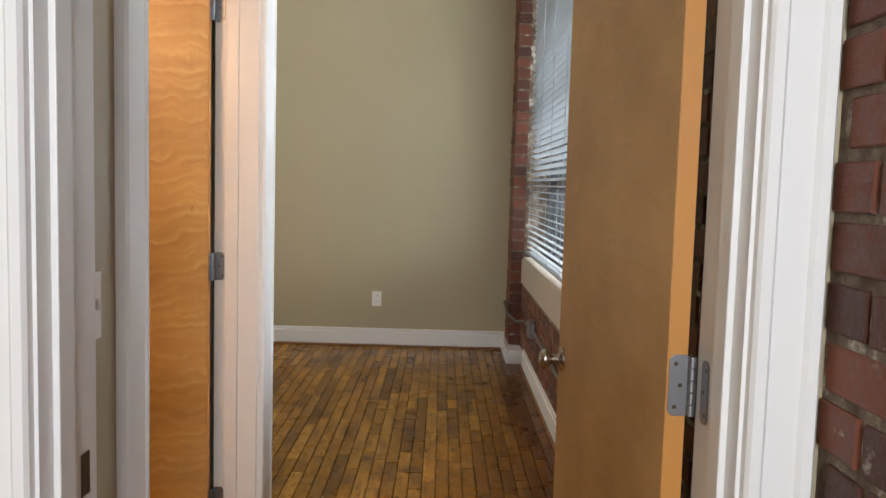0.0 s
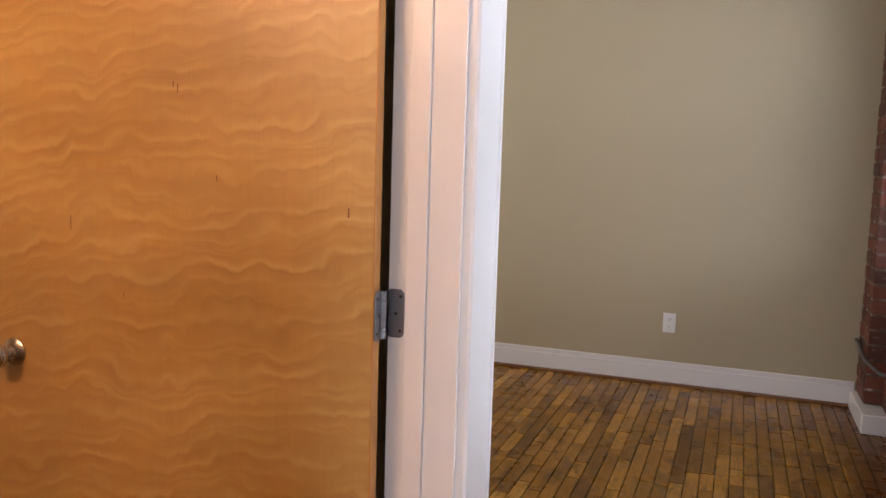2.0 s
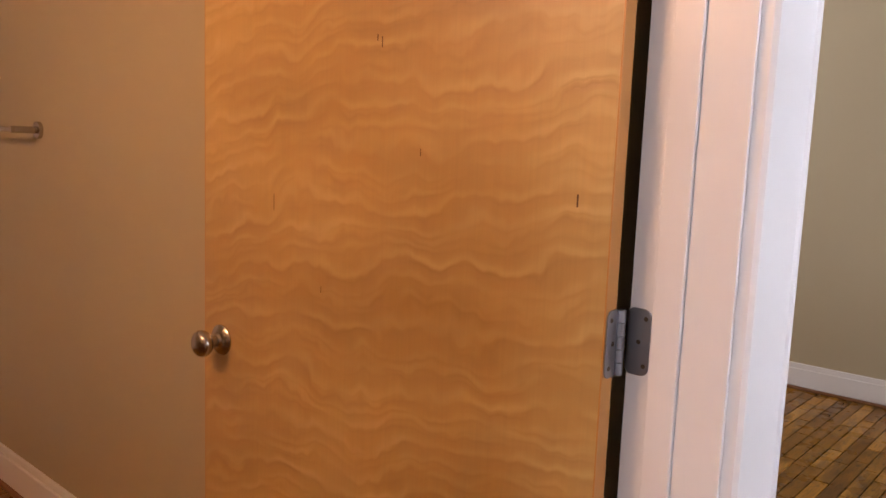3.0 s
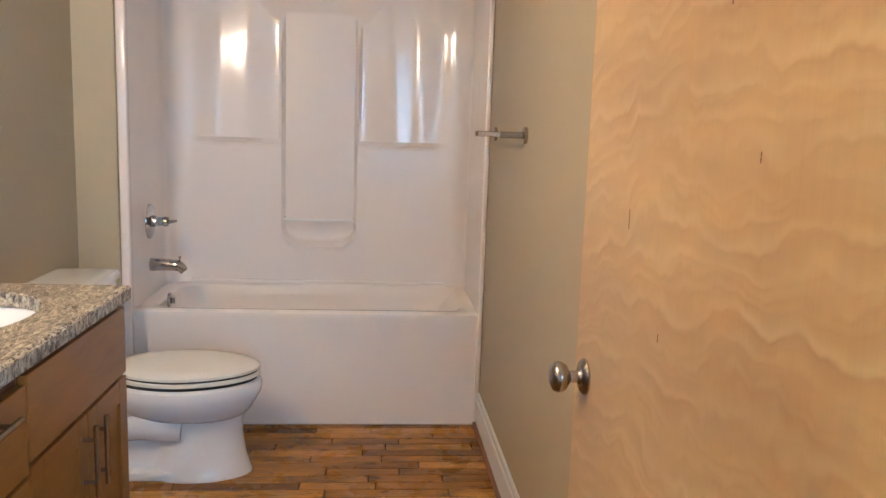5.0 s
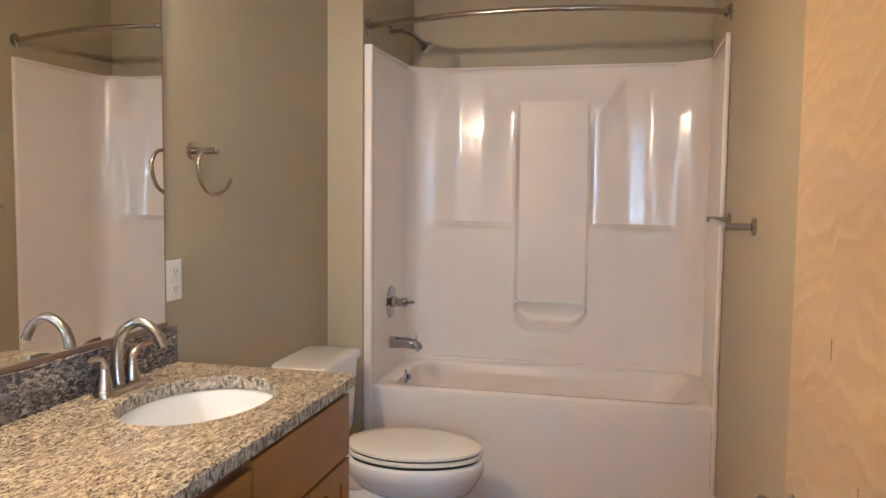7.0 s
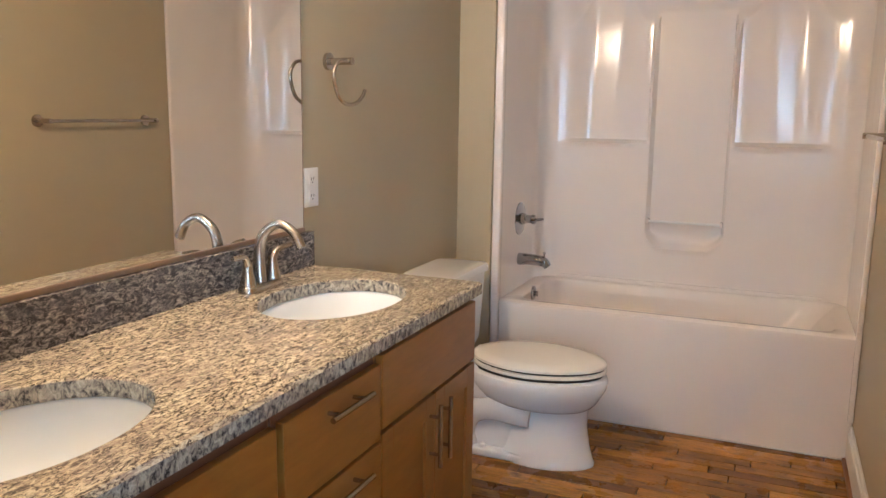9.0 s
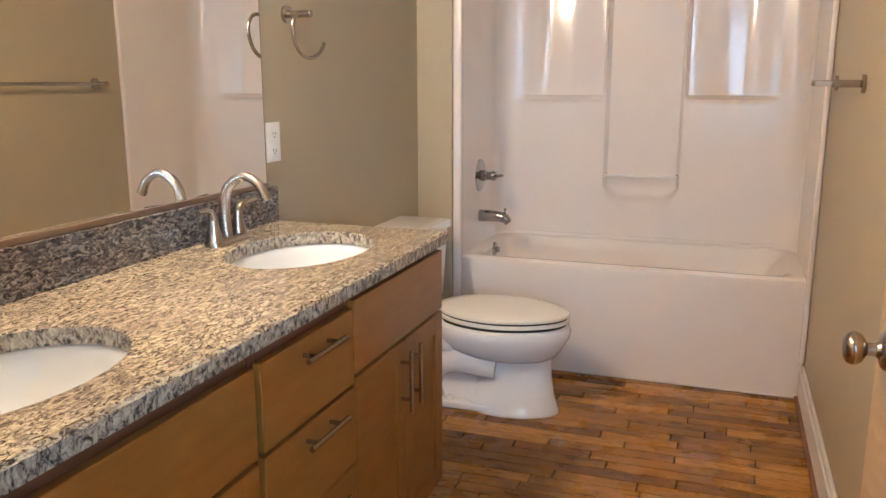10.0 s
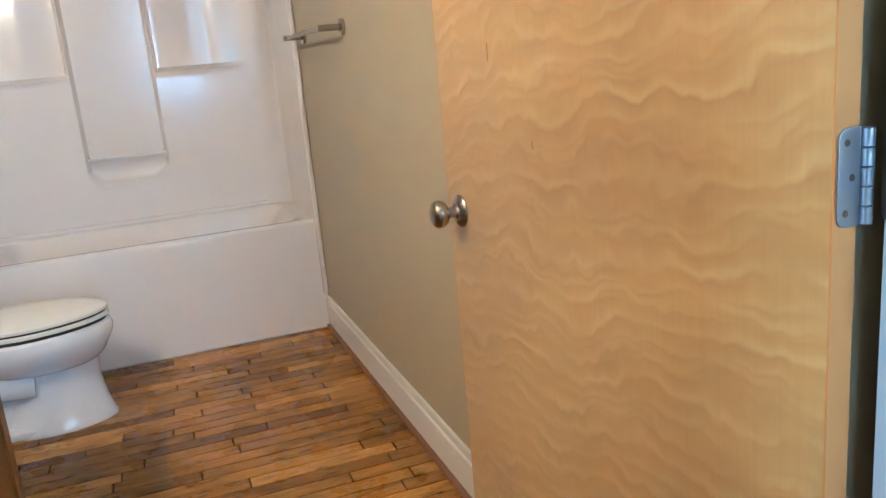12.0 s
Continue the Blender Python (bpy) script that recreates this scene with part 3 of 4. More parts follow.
# wall plates
def outlet(name, centre, normal, label):
    """Duplex outlet; normal is +y or -y."""
    x, y, z = centre
    s = 1 if normal == "y" else -1
    t = thing(name, centre, label, "outlet")
    yy = sorted((y, y + s * 0.006))
    part("plate", box(x - 0.039, x + 0.039, yy[0], yy[1], z - 0.061, z + 0.061, 0.0025), PLATE, t)
    for dz in (0.026, -0.026):
        yy = sorted((y + s * 0.006, y + s * 0.0085))
        r = part("receptacle", box(x - 0.017, x + 0.017, yy[0], yy[1], z + dz - 0.016, z + dz + 0.016, 0.001), PLATE, t)
        yy = sorted((y + s * 0.0085, y + s * 0.0092))
        b = box(x - 0.008, x - 0.006, yy[0], yy[1], z + dz - 0.004, z + dz + 0.006)
        box(x + 0.006, x + 0.008, yy[0], yy[1], z + dz - 0.004, z + dz + 0.006, bm=b)
        box(x - 0.002, x + 0.002, yy[0], yy[1], z + dz - 0.012, z + dz - 0.008, bm=b)
        part("slots", b, SLOT, r)
    return t


outlet("outlet", (-0.498, BEDY, 0.393), "-y", "white duplex outlet low on the greige bedroom wall")
outlet("outlet", (-2.432, BY0, 1.124), "y", "white duplex outlet beside the vanity mirror")
sw = thing("light_switch", (WX, 1.308, 1.088), "white light switch plate beside the bathroom doorway", "switch")
part("plate", box(WX, WX + 0.006, 1.27, 1.346, 1.022, 1.154, 0.0025), PLATE, sw)
part("toggle", box(WX + 0.006, WX + 0.017, 1.303, 1.313, 1.084, 1.104, 0.002), PLATE, sw)
for zz in (1.052, 1.124):
    part("screw", box(WX + 0.006, WX + 0.0068, 1.305, 1.311, zz - 0.003, zz + 0.003), STEEL, sw)


# bathtub with its wall surround
TL, TR, TB = 1.112, 2.633, -4.415
tub = thing("bathtub", (-4.03, 1.88, 0), "white glossy one-piece bathtub with a low front apron", "bathtub")
rings = [rrect(TB, TUBX - 0.006, TL, TR, 0.012, 0.0), rrect(TB, TUBX - 0.006, TL, TR, 0.012, 0.45), rrect(TB, TUBX, TL, TR, 0.014, 0.484),
         rrect(TB, TUBX - 0.003, TL, TR, 0.016, 0.502), rrect(TB + 0.005, TUBX - 0.016, TL + 0.01, TR - 0.01, 0.02, 0.511),
         rrect(TB + 0.075, TUBX - 0.065, TL + 0.075, TR - 0.07, 0.09, 0.508), rrect(TB + 0.088, TUBX - 0.078, TL + 0.09, TR - 0.085, 0.1, 0.498),
         rrect(TB + 0.1, TUBX - 0.09, TL + 0.1, TR - 0.13, 0.11, 0.45), rrect(TB + 0.13, TUBX - 0.12, TL + 0.14, TR - 0.3, 0.13, 0.2),
         rrect(TB + 0.19, TUBX - 0.18, TL + 0.2, TR - 0.4, 0.12, 0.13)]
part("tub_shell", loft(rings), GEL, tub, smooth=True)
part("caulk_line", box(TUBX - 0.01, TUBX + 0.001, TL + 0.01, TR - 0.02, 0.0, 0.005, 0.001, 1), CEIL, tub)


def step(a, b, v):
    t = min(max((v - a) / (b - a), 0), 1)
    return t * t * (3 - 2 * t)


def recess(y, z):
    """Depth of the moulded back panel behind its face."""
    d = 0.0
    # middle channel with a rounded soap dish at its foot
    cy, hw = 1.868, 0.180
    low = 0.714 + max(0, abs(y - cy) - (hw - 0.09)) ** 2 * 7
    side = step(cy - hw - 0.008, cy - hw + 0.008, y) * (1 - step(cy + hw - 0.008, cy + hw + 0.008, y))
    lean = 0.05 * (z - 1.22)
    d += 0.042 * side * step(low - 0.012, low + 0.018, z) * (1 - step(1.9, 2.0, z))
    d += 0.03 * side * step(low - 0.012, low + 0.03, z) * (1 - step(0.754, 0.844, z))
    # bowed niches above the shelves: a crisp rib beside the channel, a soft blend into the corner
    left = step(1.215, 1.38, y) * (0.4 * (1 - step(1.663, 1.676, y)) + 0.6 * (1 - step(1.47 + lean, 1.66, y)))
    right = (0.4 * step(2.06, 2.073, y) + 0.6 * step(2.075, 2.27 - lean, y)) * (1 - step(2.32, 2.53, y))
    deep = 0.052 + 0.028 * max(z - 1.22, 0)
    ends = step(TL + 0.1, TL + 0.2, y) * (1 - step(TR - 0.2, TR - 0.1, y))
    n_ = deep * (left + right) * step(1.222, 1.24, z)
    d = max(d, n_) if n_ > 0.001 else d
    d = max(d, deep * ends * step(1.68, 2.0, z))
    d -= 0.013 * (left + right) * math.exp(-((z - 1.219) / 0.009) ** 2)
    d -= 0.008 * side * math.exp(-((z - (low - 0.018)) / 0.009) ** 2)
    return d


path = []
r = 0.11
for k in range(15):
    path.append((TUBX - 0.545 * k / 14, TL + 0.02, 0, 1))
cx, cy = TUBX - 0.545, TL + 0.02 + r
for k in range(1, 8):
    a = radians(270 - 90 * k / 7)
    path.append((cx + r * math.cos(a), cy + r * math.sin(a), -math.cos(a), -math.sin(a)))
ya, yb = cy, TR - 0.02 - r
nb = 150
for k in range(1, nb):
    path.append((cx - r, ya + (yb - ya) * k / nb, 1, 0))
for k in range(0, 8):
    a = radians(180 - 90 * k / 7)
    path.append((cx + r * math.cos(a), yb + r * math.sin(a), -math.cos(a), -math.sin(a)))
for k in range(1, 15):
    path.append((cx + 0.545 * k / 14, TR - 0.02, 0, -1))
zs = [0.5 + 1.54 * k / 154 for k in range(155)]
bm = bmesh.new()
grid = []
for z in zs:
    row = []
    for x, y, nx, ny in path:
        d = recess(y, z) if nx > 0.99 else 0
        top = step(2.015, 2.04, z) * 0.012
        row.append(bm.verts.new((x - nx * (d + top), y - ny * (d + top), z)))
    grid.append(row)
for a, b in zip(grid, grid[1:]):
    for k in range(len(a) - 1):
        bm.faces.new((a[k], a[k + 1], b[k + 1], b[k]))
sur = thing("tub_surround", (-4.03, 1.88, 0.52), "white glossy moulded tub surround with shelves and a soap niche", "shower surround")
part("wall_panel", bm, GEL, sur, smooth=True)
part("front_flange", box(TUBX - 0.02, TUBX + 0.022, TL - 0.015, TL + 0.022, 0.005, 2.043, 0.007, 3), GEL, sur, smooth=True)
part("front_flange", box(TUBX - 0.02, TUBX + 0.01, TR - 0.02, TR + 0.001, 0.16, 2.043, 0.007, 3), GEL, sur, smooth=True)
part("top_lip", box(TB - 0.03, cx - r - 0.066, TL, TR, 2.032, 2.043, 0.003, 2), GEL, sur)
part("top_lip", box(TB, TUBX, TL - 0.01, TL + 0.02, 2.032, 2.043, 0.003, 2), GEL, sur)
part("top_lip", box(TB, TUBX, TR - 0.02, TR, 2.032, 2.043, 0.003, 2), GEL, sur)
part("deck_ledge", tube([(cx - r + 0.004, TL + 0.12 + (TR - TL - 0.24) * k / 12, 0.517) for k in range(13)], 0.011, 12), GEL, sur, smooth=True)
part("washcloth_bar", tube(((cx - r + 0.014, 1.692, 0.838), (cx - r + 0.014, 2.044, 0.838)), 0.0065), PLATE, sur, "clear-white plastic bar", smooth=True)
for yy in (1.693, 2.043):
    part("bar_socket", box(cx - r - 0.02, cx - r + 0.022, yy - 0.006, yy + 0.006, 0.826, 0.85, 0.003), GEL, sur)

PLY = TL + 0.02
vx = -4.0
valve = thing("shower_valve", (vx, PLY, 0.855), "chrome shower valve with a single lever on a round plate", "shower valve")
part("escutcheon", lathe(((0.0001, 0), (0.08, 0), (0.079, 0.004), (0.06, 0.009), (0.03, 0.012), (0.0001, 0.012)), (vx, PLY, 0.855), "y", 48), CHROME, valve, smooth=True)
part("valve_stem", lathe(((0.028, 0.01), (0.026, 0.03), (0.02, 0.034), (0.02, 0.06), (0.024, 0.064), (0.022, 0.08), (0.0001, 0.082)), (vx, PLY, 0.855), "y", 28), CHROME, valve, smooth=True)
part("lever", tube(arc(((vx, PLY + 0.065, 0.855), (vx + 0.015, PLY + 0.09, 0.856), (vx + 0.03, PLY + 0.125, 0.863)), 5), [0.011 - 0.0005 * k for k in range(11)]), CHROME, valve, smooth=True)
spout = thing("tub_spout", (vx, PLY, 0.655), "chrome tub spout with a pull-up diverter", "tub spout")
part("spout_body", tube(arc(((vx, PLY, 0.655), (vx, PLY + 0.065, 0.656), (vx, PLY + 0.125, 0.65), (vx, PLY + 0.15, 0.625)), 6), [0.03, 0.03, 0.029, 0.029, 0.028, 0.028, 0.027, 0.027, 0.027, 0.026, 0.026, 0.026, 0.025, 0.024, 0.023, 0.022, 0.021, 0.02, 0.018], 24), CHROME, spout, smooth=True)
part("diverter", lathe(((0.004, 0), (0.004, 0.016), (0.008, 0.018), (0.007, 0.025), (0.0001, 0.026)), (vx, PLY + 0.13, 0.672), "z", 16), CHROME, spout, smooth=True)
over = thing("overflow_plate", (vx, TL + 0.105, 0.487), "round chrome overflow plate", "overflow")
part("overflow_disc", lathe(((0.0001, 0), (0.036, 0), (0.034, 0.008), (0.02, 0.012), (0.0001, 0.012)), (vx, TL + 0.098, 0.49), "y", 28), CHROME, over, smooth=True)
part("trip_lever", box(vx - 0.004, vx + 0.004, TL + 0.108, TL + 0.125, 0.474, 0.502, 0.002), CHROME, over)
head = thing("shower", (-4.05, TL, 2.145), "chrome shower head on a bent arm", "shower head")
part("flange", lathe(((0.0001, 0), (0.03, 0), (0.026, 0.006), (0.012, 0.012), (0.0001, 0.012)), (-4.05, TL - 0.008, 2.165), "y", 24), CHROME, head, smooth=True)
part("arm", tube(arc(((-4.05, TL - 0.005, 2.165), (-4.05, TL + 0.06, 2.165), (-4.05, TL + 0.11, 2.145), (-4.05, TL + 0.15, 2.11)), 6), 0.0105, 14), CHROME, head, smooth=True)
hb = lathe(((0.0001, 0), (0.012, 0), (0.016, 0.02), (0.03, 0.04), (0.032, 0.052), (0.028, 0.056), (0.0001, 0.057)), (0, 0, 0), "z", 24)
hb.transform(Matrix.Translation((-4.05, TL + 0.145, 2.115)) @ Matrix.Rotation(radians(-135), 4, "X"))
part("spray_head", hb, CHROME, head, smooth=True)

rod = thing("curtain_rod", (-3.72, 1.88, 2.128), "brushed nickel curved shower curtain rod", "curtain rod")
part("rod_tube", tube([(-3.735 + 0.19 * math.sin(math.pi * k / 40), 1.1 + 1.535 * k / 40, 2.128) for k in range(41)], 0.0125, 18), NICKEL, rod, smooth=True)
for yy, ax in ((1.096, "y"), (BY1, "-y")):
    part("rod_bracket", lathe(((0.0001, 0), (0.034, 0), (0.034, 0.006), (0.022, 0.014), (0.018, 0.03), (0.0001, 0.03)), (-3.735, yy, 2.128), ax, 26), CHROME, rod, smooth=True)

# towel bar
tbz = 1.3
bar = thing("towel_bar", (-3.2, BY1, tbz), "brushed nickel towel bar on the greige wall beside the tub", "towel bar")
for xx in (-2.874, -3.524):
    part("rose", lathe(((0.0001, 0), (0.027, 0), (0.027, 0.012), (0.0001, 0.013)), (xx, BY1, tbz), "-y", 28), NICKEL, bar, smooth=True)
    part("post", lathe(((0.0001, 0.01), (0.011, 0.01), (0.011, 0.088), (0.0001, 0.089)), (xx, BY1, tbz), "-y", 20), NICKEL, bar, smooth=True)
part("rail", tube(((-3.536, BY1 - 0.074, tbz), (-2.862, BY1 - 0.074, tbz)), 0.008, 16), NICKEL, bar, smooth=True)

# towel ring
rx, rz = -2.541, 1.516
ring = thing("towel_ring", (rx, BY0, rz), "brushed nickel open towel ring on the greige wall beside the mirror", "towel ring")
part("rose", lathe(((0.0001, 0), (0.027, 0), (0.027, 0.012), (0.0001, 0.013)), (rx, BY0, rz), "y", 28), NICKEL, ring, smooth=True)
part("post", lathe(((0.0001, 0.01), (0.011, 0.01), (0.0115, 0.094), (0.0001, 0.096)), (rx, BY0, rz), "y", 20), NICKEL, ring, smooth=True)
hoop = arc([(rx + dx, BY0 + 0.084, rz + dz) for dx, dz in ((0.0, 0.0), (0.04, 0.0), (0.075, -0.008), (0.097, -0.033), (0.098, -0.066), (0.078, -0.106), (0.04, -0.129), (-0.005, -0.134), (-0.05, -0.124), (-0.08, -0.106), (-0.097, -0.086))], 5)
part("hoop", tube(hoop, 0.006, 12), NICKEL, ring, smooth=True)


# toilet
def egg(cy, a, b, z, front=1.0, n=40, cx=-3.2):
    pts = []
    for k in range(n):
        t = 2 * math.pi * k / n
        s, c = math.sin(t), math.cos(t)
        pts.append((cx + a * c * (1 - 0.10 * max(s, 0)), cy + b * s * (front if s > 0 else 1), z))
    return pts


toilet = thing("toilet", (-3.2, 1.45, 0), "white two-piece toilet with closed lid between vanity and bathtub", "toilet")
part("base", loft([egg(1.535, 0.122, 0.202, 0), egg(1.535, 0.122, 0.202, 0.012), egg(1.535, 0.116, 0.196, 0.022), egg(1.535, 0.106, 0.18, 0.08), egg(1.535, 0.1, 0.168, 0.16), egg(1.54, 0.1, 0.166, 0.245)]), PORC, toilet, smooth=True)
part("bowl", loft([egg(1.53, 0.09, 0.15, 0.218), egg(1.52, 0.112, 0.18, 0.224), egg(1.507, 0.14, 0.212, 0.237), egg(1.498, 0.163, 0.24, 0.258), egg(1.493, 0.18, 0.26, 0.285), egg(1.49, 0.194, 0.28, 0.315), egg(1.49, 0.2, 0.286, 0.345), egg(1.49, 0.196, 0.281, 0.36), egg(1.49, 0.184, 0.266, 0.368)]), PORC, toilet, smooth=True)
tb = box(-3.32, -3.08, 0.94, 1.34, 0.24, 0.375, 0.03, 4)
part("tank_shelf", tb, PORC, toilet, smooth=True)
for sx in (-3.2 + 0.07, -3.2 - 0.07):
    part("trapway", tube(arc(((sx, 1.5, 0.2), (sx, 1.36, 0.215), (sx, 1.25, 0.17), (sx, 1.2, 0.08), (sx, 1.22, 0.02)), 7), [0.058 + 0.009 * math.sin(k / 3) for k in range(29)], 22), PORC, toilet, smooth=True)
part("rear_body", box(-3.272, -3.128, 1.15, 1.5, 0.02, 0.26, 0.03, 4), PORC, toilet, smooth=True)
part("foot", box(-3.31, -3.09, 1.12, 1.48, 0, 0.035, 0.012, 3), PORC, toilet, smooth=True)
for sx in (-3.285, -3.115):
    part("bolt_cap", lathe(((0.014, 0), (0.013, 0.012), (0.006, 0.018), (0.0001, 0.019)), (sx, 1.3, 0.033), "z", 18), PORC, toilet, smooth=True)
part("seat", loft([egg(1.5, 0.165, 0.24, 0.3705), egg(1.5, 0.168, 0.245, 0.377), egg(1.5, 0.19, 0.268, 0.382), egg(1.5, 0.19, 0.268, 0.392), egg(1.5, 0.182, 0.26, 0.397)]), SEATM, toilet, smooth=True)
# dark fillers stand in for the shade between rim, seat and lid
part("seat_gap_shade", loft([egg(1.5, 0.183, 0.261, 0.396), egg(1.5, 0.183, 0.261, 0.4045)]), SLOT, toilet)
part("rim_gap_shade", loft([egg(1.495, 0.18, 0.261, 0.3675), egg(1.495, 0.18, 0.261, 0.3795)]), SLOT, toilet)
part("lid", loft([egg(1.5, 0.168, 0.245, 0.4), egg(1.5, 0.17, 0.248, 0.402), egg(1.5, 0.19, 0.268, 0.405), egg(1.5, 0.19, 0.268, 0.415), egg(1.5, 0.182, 0.258, 0.422), egg(1.5, 0.14, 0.21, 0.429), egg(1.5, 0.06, 0.1, 0.432), egg(1.5, 0.01, 0.01, 0.433)]), SEATM, toilet, smooth=True)
part("lid_hinge", tube(((-3.28, 1.225, 0.395), (-3.12, 1.225, 0.395)), 0.012), SEATM, toilet, smooth=True)
part("tank", loft([rrect(-3.25 - w, -3.25 + w, 0.97, 1.165 + e, 0.035, z) for w, e, z in ((0.185, -0.01, 0.375), (0.195, 0, 0.4), (0.21, 0.008, 0.58), (0.217, 0.012, 0.685))]), PORC, toilet, smooth=True)
lev = part("flush_lever", tube(arc(((-3.08, 1.16, 0.65), (-3.08, 1.19, 0.65), (-3.11, 1.195, 0.648), (-3.16, 1.193, 0.64)), 5), [0.012, 0.012, 0.012, 0.011, 0.01, 0.009, 0.009, 0.009, 0.008, 0.008, 0.008, 0.008, 0.008, 0.009, 0.01, 0.01]), NICKEL, toilet, "nickel flush lever", smooth=True)
part("tank_lid", loft([rrect(-3.25 - w, -3.25 + w, 0.965, y, 0.04, z) for w, y, z in ((0.217, 1.18, 0.685), (0.227, 1.19, 0.692), (0.229, 1.192, 0.712), (0.221, 1.185, 0.724), (0.19, 1.16, 0.728))]), PORC, toilet, smooth=True)

toilet.location += Vector((-0.04, -0.034, 0))

# vanity
FACE = 1.505


def pull(parent, a, b_):
    """Bar pull with two posts; a and b_ are the ends of the bar."""
    a, b_ = Vector(a), Vector(b_)
    h = tagged(new("bar_pull"), "brushed nickel bar pull")
    h.parent = parent
    h.location = (a + b_) / 2 - root_loc(parent)
    part("bar", tube((a, b_), 0.0062, 14), NICKEL, h, smooth=True)
    for t in (0.2, 0.8):
        p = a.lerp(b_, t)
        part("post", tube((p, (p.x, FACE - 0.004, p.z)), 0.0048, 10), NICKEL, h, smooth=True)


def shaker(parent, x0, x1, z0, z1, name="door"):
    y0, y1 = FACE - 0.019, FACE
    w = 0.057
    d = tagged(new(name), "honey maple framed cabinet door")
    d.parent = parent
    d.location = Vector(((x0 + x1) / 2, FACE, z0)) - root_loc(parent)
    for nm, a in (("stile", (x0, x0 + w, z0, z1)), ("stile", (x1 - w, x1, z0, z1)), ("rail", (x0 + w, x1 - w, z0, z0 + w)), ("rail", (x0 + w, x1 - w, z1 - w, z1))):
        part(nm, box(a[0], a[1], y0, y1, a[2], a[3], 0.0012, 1), CAB, d)
    part("panel", box(x0 + w - 0.002, x1 - w + 0.002, y0 + 0.002, y1 - 0.008, z0 + w - 0.002, z1 - w + 0.002), CAB, d)
    return d


def cabinet(name, x0, x1, label):
    c = thing(name, ((x0 + x1) / 2, 1.2, 0), label, "cabinet")
    b = box(x0, x0 + 0.018, BY0 + 0.012, FACE - 0.021, 0.09, 0.843)
    box(x1 - 0.018, x1, BY0 + 0.012, FACE - 0.021, 0.09, 0.843, bm=b)
    box(x0 + 0.018, x1 - 0.018, BY0 + 0.012, FACE - 0.021, 0.09, 0.108, bm=b)
    box(x0 + 0.018, x1 - 0.018, BY0 + 0.012, BY0 + 0.024, 0.108, 0.843, bm=b)
    box(x0 + 0.018, x1 - 0.018, FACE - 0.04, FACE - 0.021, 0.8, 0.843, bm=b)
    part("carcass", b, CAB, c)
    part("toe_kick", box(x0, x1, BY0 + 0.05, FACE - 0.09, 0.0, 0.09), CABSHADE, c, "recessed toe kick with its shade in the colour")
    # dark sheet behind the fronts that paints the shade in their gaps
    part("front_gap_shade", box(x0 + 0.004, x1 - 0.004, FACE - 0.0208, FACE - 0.0195, 0.095, 0.838), CABSHADE, c)
    return c


def sink_base(name, x0, x1, split, z0, z1, label):
    c = cabinet(name, x0, x1, label)
    part("false_front", box(x0 + 0.002, x1 - 0.002, FACE - 0.019, FACE, z0, z1, 0.0025), CAB, c)
    a, b_ = shaker(c, x0 + 0.002, split - 0.002, 0.1, z0 - 0.01), shaker(c, split + 0.002, x1 - 0.002, 0.1, z0 - 0.01)
    pull(c, (split - 0.034, FACE + 0.03, 0.455), (split - 0.034, FACE + 0.03, 0.624))
    pull(c, (split + 0.034, FACE + 0.03, 0.455), (split + 0.034, FACE + 0.03, 0.624))
    return c


sink_base("sink_cabinet", -2.402, -1.812, -2.115, 0.652, 0.827, "honey maple sink cabinet with two framed doors under the granite top")
bank = cabinet("drawer_cabinet", -1.81, -1.424, "honey maple cabinet with three slab drawers")
for z0, z1 in ((0.634, 0.81), (0.444, 0.626), (0.1, 0.436)):
    part("drawer_front", box(-1.807, -1.43, FACE - 0.019, FACE, z0, z1, 0.0025), CAB, bank)
    zz = z1 - 0.034
    pull(bank, (-1.716, FACE + 0.03, zz), (-1.55, FACE + 0.03, zz))
# strip between the cabinets, in the painted shade colour
part("filler_strip", box(-1.4235, -1.4115, FACE - 0.06, FACE - 0.016, 0.095, 0.838), CABSHADE, bank)
sink_base("sink_cabinet", -1.411, -0.8, -1.105, 0.634, 0.81, "honey maple sink cabinet with two framed doors near the bathroom doorway")

CT, CTB = 0.881, 0.845
SINKS = ((-2.06, 1.237), (-1.1, 1.24))
SA, SB = 0.24, 0.172


